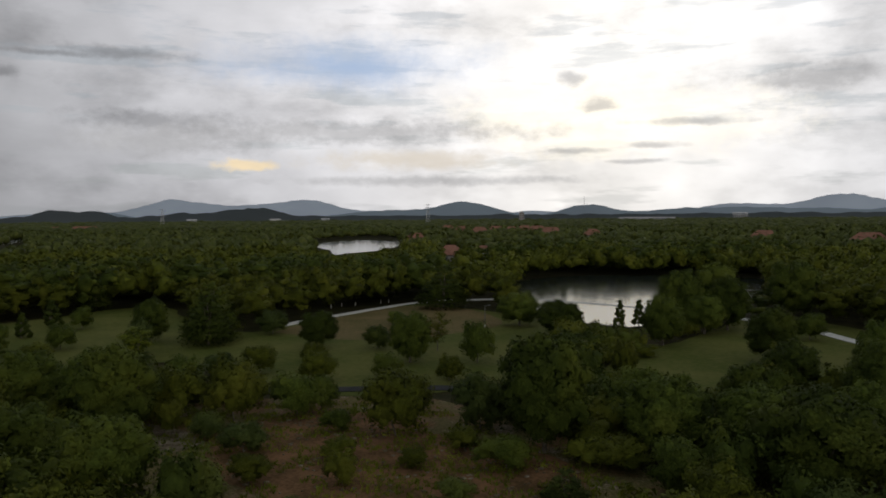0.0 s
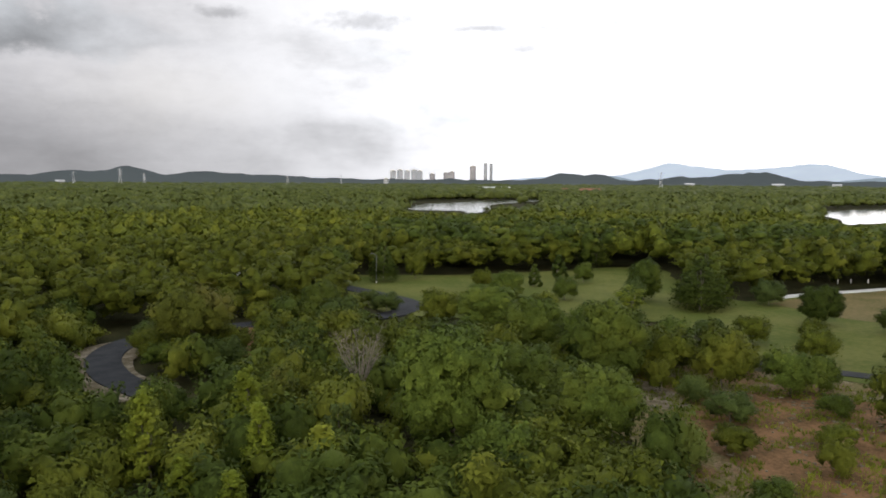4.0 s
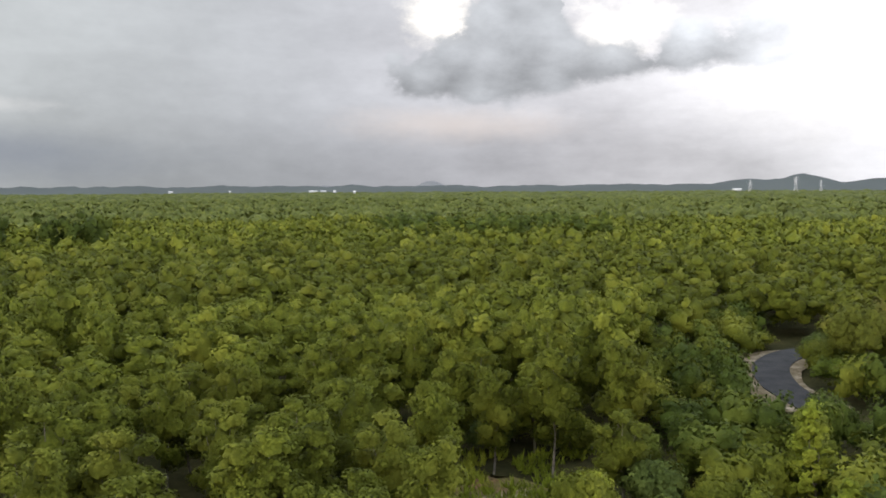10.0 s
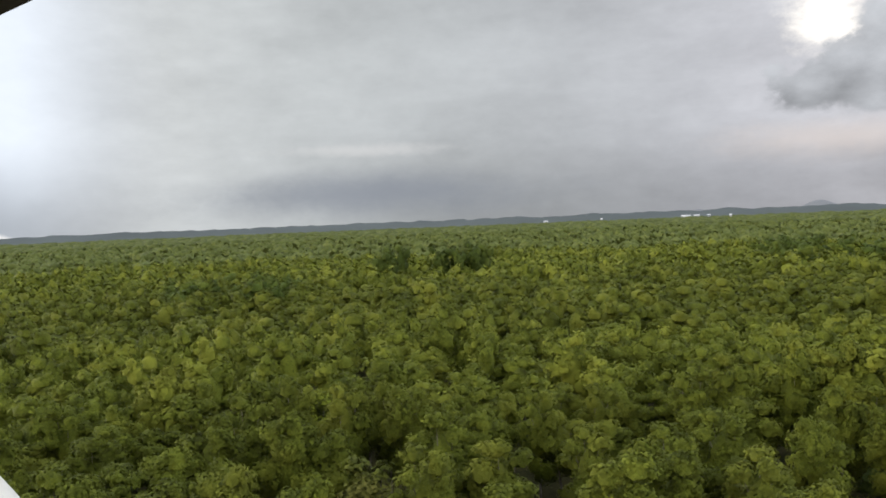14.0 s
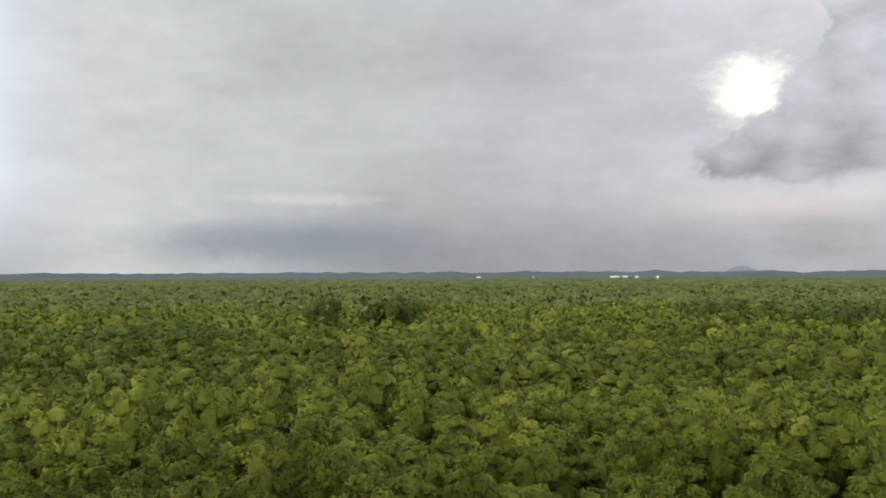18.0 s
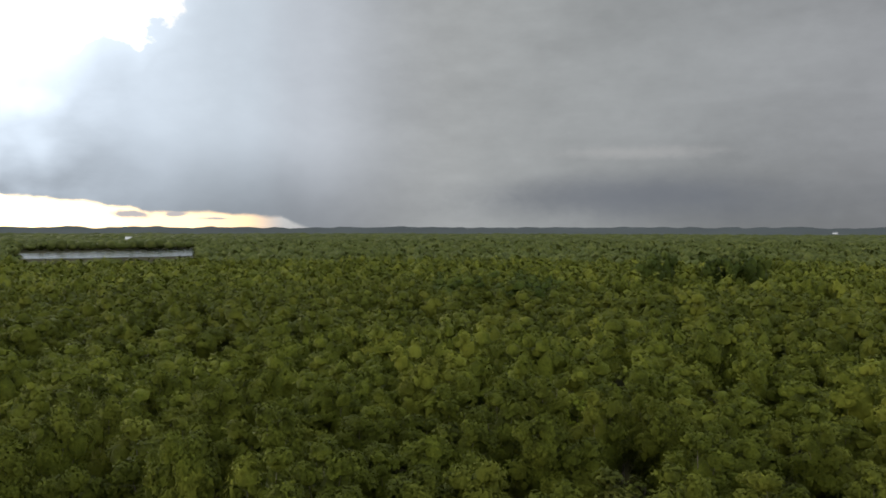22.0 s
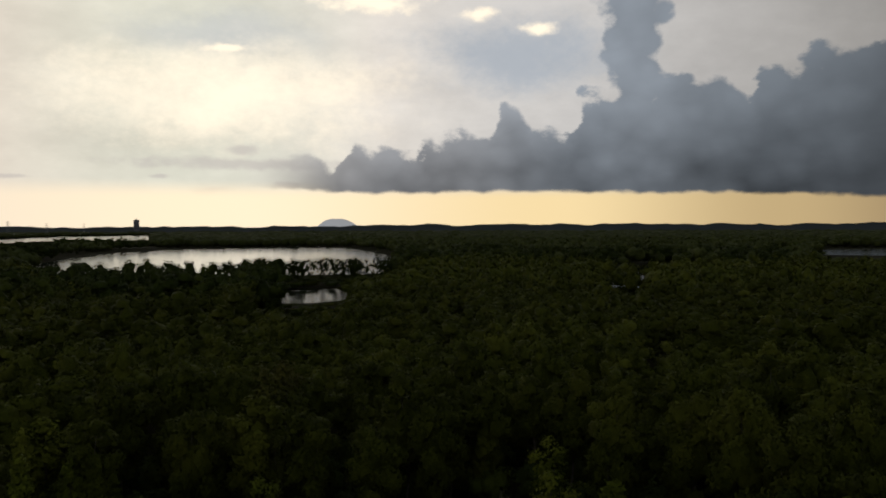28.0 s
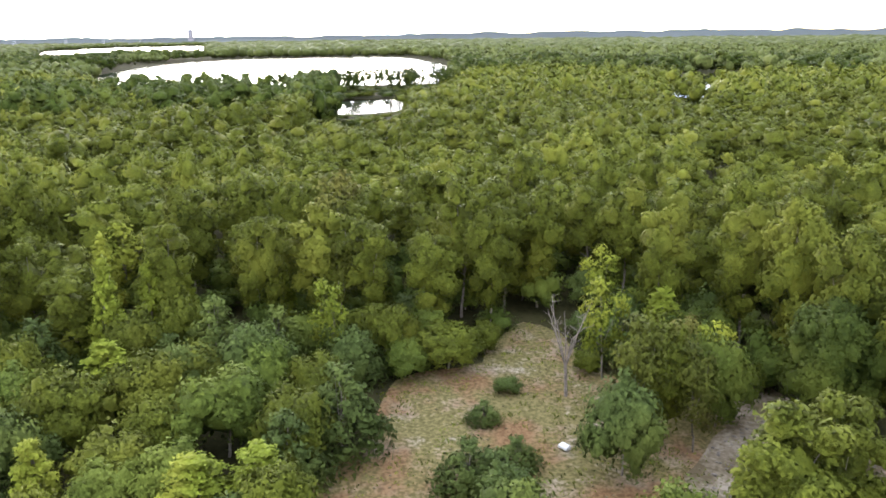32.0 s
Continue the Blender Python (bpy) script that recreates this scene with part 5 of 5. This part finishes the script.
shed(74.9, 1290, 52, 20, 5.5, WALL_PINK, ROOF_PALE, "long low building with a pale metal roof")
shed(80.2, 1010, 26, 12, 4.5, WALL_PINK, TILE_RED, "low house with a faded red roof", "house", True)
shed(81.7, 985, 34, 13, 4.5, WALL_PINK, TILE_RED, "long house with a faded red roof", "house", True)
shed(91.2, 1190, 40, 14, 4.5, WALL_PALE, ROOF_PALE, "low pale building among trees")
shed(120.2, 2000, 130, 24, 9, WALL_PALE, WALL_PINK, "long white building below the hills")
shed(126.3, 2350, 40, 20, 20, WALL_PALE, ROOF_PALE, "white building on the hill slope")
shed(106.4, 330, 11, 9, 3.2, WALL_PINK, TILE_RED, "house with a large orange clay roof", "house", True)
shed(108.8, 340, 7, 6, 3.8, WALL_PALE, TILE_RED, "small house with an orange clay roof", "house", True)
for k, (a, r) in enumerate(((103.9, 430), (108.5, 640), (109.6, 690), (110.8, 650), (111.7, 720), (112.6, 690), (107.2, 700), (106.2, 760), (113.6, 600), (116.5, 520), (127.8, 470), (134.0, 420))):
    shed(a, r, 12 + k % 3 * 2, 9, 6.2, WALL_PALE, TILE_RED, "far house with a reddish tiled roof", "house", True)
for a, r, w in ((16.3, 2350, 48), (17.0, 2380, 30), (17.8, 2350, 16), (6.7, 2350, 24), (19.2, 1900, 10), (35.3, 2400, 34), (45.7, 2200, 42), (-41.0, 900, 10), (10.6, 2300, 8), (94, 2300, 60), (88.4, 2250, 50), (97.5, 2300, 44)):
    shed(a, r, w * 0.5, 14, 12.0 if r > 1500 else 9, WALL_PALE, ROOF_PALE, "white shed far across the forest")


def pylon(az, r, height, label):
    """A lattice mast: four legs, cross braces and arms."""
    ob = thing("power_pylon", label, "pylon", "power pylons", at=(*at(az, r), 0), turn=-az)
    foot, waist = height * 0.11, height * 0.022
    for sx in (-1, 1):
        for sy in (-1, 1):
            bm = bmesh.new()
            rod(bm, (sx * foot, sy * foot, -1), (sx * waist, sy * waist, height), height * 0.009, height * 0.006, 4)
            part("leg", bm, STEEL, ob)
    bm = bmesh.new()
    for k in range(8):
        z0, z1 = height * k / 8, height * (k + 1) / 8
        w0, w1 = foot + (waist - foot) * k / 8, foot + (waist - foot) * (k + 1) / 8
        for sy in (-1, 1):
            rod(bm, (-w0, sy * w0, z0), (w1, sy * w1, z1), height * 0.005, None, 4)
            rod(bm, (w0, sy * w0, z0), (-w1, sy * w1, z1), height * 0.005, None, 4)
    part("bracing", bm, STEEL, ob)
    for z in (0.70, 0.82, 0.94):
        bm = bmesh.new()
        rod(bm, (-height * 0.16, 0, height * z), (0, 0, height * (z + 0.03)), height * 0.004, height * 0.008, 4)
        rod(bm, (height * 0.16, 0, height * z), (0, 0, height * (z + 0.03)), height * 0.004, height * 0.008, 4)
        part("arm", bm, STEEL, ob)
    return ob


for a, r, h in ((50.8, 1700, 30), (49.3, 1900, 40), (46.5, 1800, 32), (60.3, 1900, 30), (86.5, 1400, 34), (104.8, 1500, 42), (64, 2100, 30), (-101.6, 2000, 34), (-104.5, 2000, 36), (-99.4, 2100, 30), (-97.2, 2200, 30)):
    pylon(a, r, h, "grey lattice power pylon far across the plain")
bm = bmesh.new()
rod(bm, (*at(115.9, 3330), 40), (*at(115.9, 3330), 98), 1.3, 0.5, 5)
tagged(part("radio_mast", bm, STEEL), "thin tall mast on a hilltop", "mast")


# ---- by the water ----
def fountain(x, y):
    ob = thing("fountain", "white fountain jets on a small pond", "fountain", at=(x, y, 0.06))
    bm = bmesh.new()
    bmesh.ops.create_cone(bm, cap_ends=True, segments=18, radius1=1.6, radius2=1.4, depth=0.5, matrix=Matrix.Translation((0, 0, 0.2)))
    part("basin", bm, CONCRETE, ob)
    for k in range(9):
        a = k * 6.283 / 8
        bm = bmesh.new()
        if k == 8:
            rod(bm, (0, 0, 0.4), (0, 0, 4.6), 0.16, 0.04, 7)
        else:
            for j in range(5):
                t0, t1 = j / 5, (j + 1) / 5
                def arc(t):
                    return (math.cos(a) * 1.2 * t, math.sin(a) * 1.2 * t, 0.4 + 9.5 * t * (1 - t))
                rod(bm, arc(t0), arc(t1), 0.05 + 0.04 * t0, 0.06 + 0.04 * t1, 5)
        part("jet", bm, SPRAY, ob)
    return ob


fountain(-232, 140)
bm = bmesh.new()
for k in range(9):
    bmesh.ops.create_icosphere(bm, subdivisions=1, radius=R.uniform(2.0, 3.4), matrix=pose(-398 + R.uniform(-4, 4), -52 + R.uniform(-3, 3), 0.6))
tagged(part("islet", bm, LEAF_DARK), "small bushy islet in the lake", "island", kind="stuff")
bm = bmesh.new()
for i in range(6):
    y0 = 4 + i * 10.2
    box(bm, -266, y0, -0.3, -245, y0 + 10.6, 0.25 + 0.04 * (i % 3))
tagged(part("embankment", bm, EARTH), "low earth bank between two waters", "bank", kind="structure")

def lamp_post(x, y, height, turn):
    """A street lamp: foot, tapered pole, arm and lantern."""
    ob = thing("street_lamp", "slim grey street lamp beside the lawn", "street lamp", "street lamps", at=(x, y, 0), turn=turn)
    bm = bmesh.new()
    rod(bm, (0, 0, -0.2), (0, 0, 0.35), 0.16, 0.13, 8)
    part("foot", bm, CONCRETE, ob)
    bm = bmesh.new()
    rod(bm, (0, 0, 0.3), (0, 0, height), 0.09, 0.055, 8)
    part("pole", bm, DARK_STEEL, ob)
    bm = bmesh.new()
    rod(bm, (0, 0, height - 0.05), (0.9, 0, height + 0.18), 0.045, 0.035, 6)
    part("arm", bm, DARK_STEEL, ob)
    bm = bmesh.new()
    box(bm, 0.75, -0.12, height + 0.12, 1.45, 0.12, height + 0.27, 0.04)
    part("lantern", bm, DARK_STEEL, ob)


lamp_post(134.5, 58.4, 5.2, 70)
lamp_post(128.8, -44, 3.6, 200)


def bollard(x, y):
    ob = thing("bollard", "low white bollard beside the footpath", "bollard", "bollards along the footpath", at=(x, y, 0))
    bm = bmesh.new()
    rod(bm, (0, 0, -0.1), (0, 0, 0.6), 0.10, 0.09, 8)
    part("post", bm, PAINT, ob)
    bm = bmesh.new()
    bmesh.ops.create_icosphere(bm, subdivisions=1, radius=0.11, matrix=Matrix.Translation((0, 0, 0.62)))
    part("cap", bm, PAINT, ob)


for x, y in ((167.8, -25.3), (168.8, -28.4), (172.1, -34.6), (172.2, -36.4), (165.9, -22.8)):
    bollard(x, y)

# ---- small things on the ground ----
def tufts(name, pts, number, low, high, mat, label, near=None):
    rng = np.random.default_rng(len(pts) * 7 + number)
    xs, ys = np.array([p[0] for p in pts]), np.array([p[1] for p in pts])
    x, y = rng.uniform(xs.min(), xs.max(), number * 3), rng.uniform(ys.min(), ys.max(), number * 3)
    hit = inside(pts, x, y) & (np.array([noise.noise(Vector((a, b, 3)) / 3.0) for a, b in zip(x, y)]) > -0.12)
    x, y = x[hit][:number], y[hit][:number]
    blades = 6
    bx, by = np.repeat(x, blades) + rng.normal(size=len(x) * blades) * 0.12, np.repeat(y, blades) + rng.normal(size=len(x) * blades) * 0.12
    h, turn = rng.uniform(low, high, len(bx)), rng.uniform(0, 6.283, len(bx))
    w = 0.035 + h * 0.07
    a = np.stack([bx - np.cos(turn) * w, by - np.sin(turn) * w, np.zeros(len(bx))], 1)
    b = np.stack([bx + np.cos(turn) * w, by + np.sin(turn) * w, np.zeros(len(bx))], 1)
    c = np.stack([bx + rng.normal(size=len(bx)) * h * 0.4, by + rng.normal(size=len(bx)) * h * 0.4, h], 1)
    v = np.stack([a, b, c], 1).reshape(-1, 3)
    f = np.arange(len(v)).reshape(-1, 3)
    tagged(new(name, mesh_of(name, v, f, [mat])), label, "grass", kind="stuff")


tufts("grass_tufts", GLADE, 700, 0.05, 0.16, LEAF_YOUNG, "ragged green and yellow grass tufts")
tufts("weeds", [(-52, 24), (-20, 30), (-20, 0), (-46, 0)], 500, 0.08, 0.22, LEAF, "green weeds at the edge of the glade")
tufts("grass_tufts", [(40, -30), (80, -20), (84, 6), (72, 16), (60, 6), (44, 0)], 4200, 0.10, 0.4, LEAF_YOUNG, "rough grass on the bare earth")
tufts("weeds", [(24, 34), (34, 46), (20, 52), (16, 40)], 500, 0.3, 0.8, LEAF_YOUNG, "weeds round the sand patch")


def stones(name, pts, number, low, high, mat, label):
    rng = np.random.default_rng(number)
    xs, ys = np.array([p[0] for p in pts]), np.array([p[1] for p in pts])
    x, y = rng.uniform(xs.min(), xs.max(), number * 3), rng.uniform(ys.min(), ys.max(), number * 3)
    hit = inside(pts, x, y)
    x, y = x[hit][:number], y[hit][:number]
    pieces = []
    for a, b in zip(x, y):
        s = rng.uniform(low, high)
        pieces.append((ICO_V * (1 + rng.normal(size=(12, 1)) * 0.18) * s * np.array([1, 1, 0.45]) + np.array([a, b, 0.05]), ICO_F))
    v, f = joined(pieces)
    tagged(new(name, mesh_of(name, v, f, [mat])), label, "stones", kind="stuff")


stones("stones", BARE, 420, 0.06, 0.26, SAND, "pale stones on the red earth")
stones("stones", SAND_PATCH, 200, 0.04, 0.14, BARK, "small stones and debris on sand")
stones("stones", BARE_NORTH, 120, 0.06, 0.2, SAND, "pale stones on sandy earth")
stones("dead_leaves", GLADE, 300, 0.03, 0.08, LEAF_RUST, "brown dead leaves in the glade")
bm = bmesh.new()
box(bm, -0.26, -0.17, 0.02, 0.26, 0.17, 0.24, 0.05)
for v in bm.verts:
    v.co += noise.noise_vector(v.co * 6) * 0.05
litter = tagged(part("plastic_bag", bm, PAINT), "crumpled white plastic bag on the ground", "litter")
litter.matrix_world = pose(-31.4, 12.9, 0.06, 0, 0, 30)
bm = bmesh.new()
box(bm, -0.25, -0.2, 0.0, 0.25, 0.2, 0.25, 0.05)
stone = tagged(part("marker_stone", bm, PAINT), "small white stone beside the clearing", "stone")
stone.matrix_world = pose(40.5, 13.0, 0.0, 0, 0, 20)


# ---- the lookout tower under the camera ----
def prism(bm, plan, z0, z1, edge=0.0):
    """An upright block over a plan outline."""
    face = bm.faces.new([bm.verts.new((x, y, z0)) for x, y in plan])
    made = bmesh.ops.extrude_face_region(bm, geom=[face])
    bmesh.ops.translate(bm, verts=[g for g in made["geom"] if isinstance(g, bmesh.types.BMVert)], vec=(0, 0, z1 - z0))
    bmesh.ops.recalc_face_normals(bm, faces=bm.faces[:])
    if edge:
        bmesh.ops.bevel(bm, geom=bm.edges[:], offset=edge, segments=2, affect="EDGES")


tower = thing("lookout_tower", "lookout tower with a pale concrete parapet and dark roof", "tower", at=(0, 0, 0))
LEDGE = [(-0.10, -0.59), (-0.245, -0.43), (-0.40, -0.245), (-0.82, -0.52), (-0.62, -0.86)]
bm = bmesh.new()
box(bm, -1.5, -3.4, -0.2, 1.4, -1.4, 17.3, 0.02)
part("shaft", bm, CONCRETE, tower)
bm = bmesh.new()
prism(bm, [(1.5, -0.75), (-0.12, -0.62), (-0.40, -0.26), (-1.6, -1.0), (-1.6, -3.5), (1.5, -3.5)], 17.1, 17.3)
part("deck", bm, CONCRETE, tower)
bm = bmesh.new()
prism(bm, [(x * 0.94 - 0.03, y * 0.94 - 0.05) for x, y in LEDGE], 17.3, 18.74)
part("parapet", bm, CONCRETE, tower)
bm = bmesh.new()
prism(bm, LEDGE, 18.74, 18.83, 0.008)
part("coping", bm, CONCRETE, tower, "pale grey painted coping")
for x in (-1.45, 0.6):
    bm = bmesh.new()
    box(bm, x - 0.06, -3.3, 17.3, x + 0.06, -3.18, 19.3, 0.01)
    part("post", bm, TIMBER, tower)
bm = bmesh.new()
box(bm, -0.80, -0.72, 18.83, -0.68, -0.60, 19.2, 0.01)
part("post", bm, TIMBER, tower)
bm = bmesh.new()
prism(bm, [(-0.334, -0.380), (-0.26, -0.427), (0.10, -0.80), (0.6, -2.2), (0.8, -3.5), (-1.6, -3.5), (-1.6, -0.8), (-0.8, -0.42)], 19.16, 19.20)
part("roof", bm, TIMBER, tower, "dark underside of the roof")
for i in range(4):
    # lapped tiles along the eave
    a = Vector((-0.311 + i * 0.085, -0.351 - i * 0.075, 19.152 + (0.012 if i % 2 else 0.0)))
    bm = bmesh.new()
    prism(bm, [(a.x, a.y), (a.x + 0.050, a.y - 0.040), (a.x + 0.055, a.y - 0.046), (a.x - 0.02, a.y - 0.16), (a.x - 0.09, a.y - 0.10)], a.z, a.z + 0.012)
    part("roof_tile", bm, TIMBER, tower)
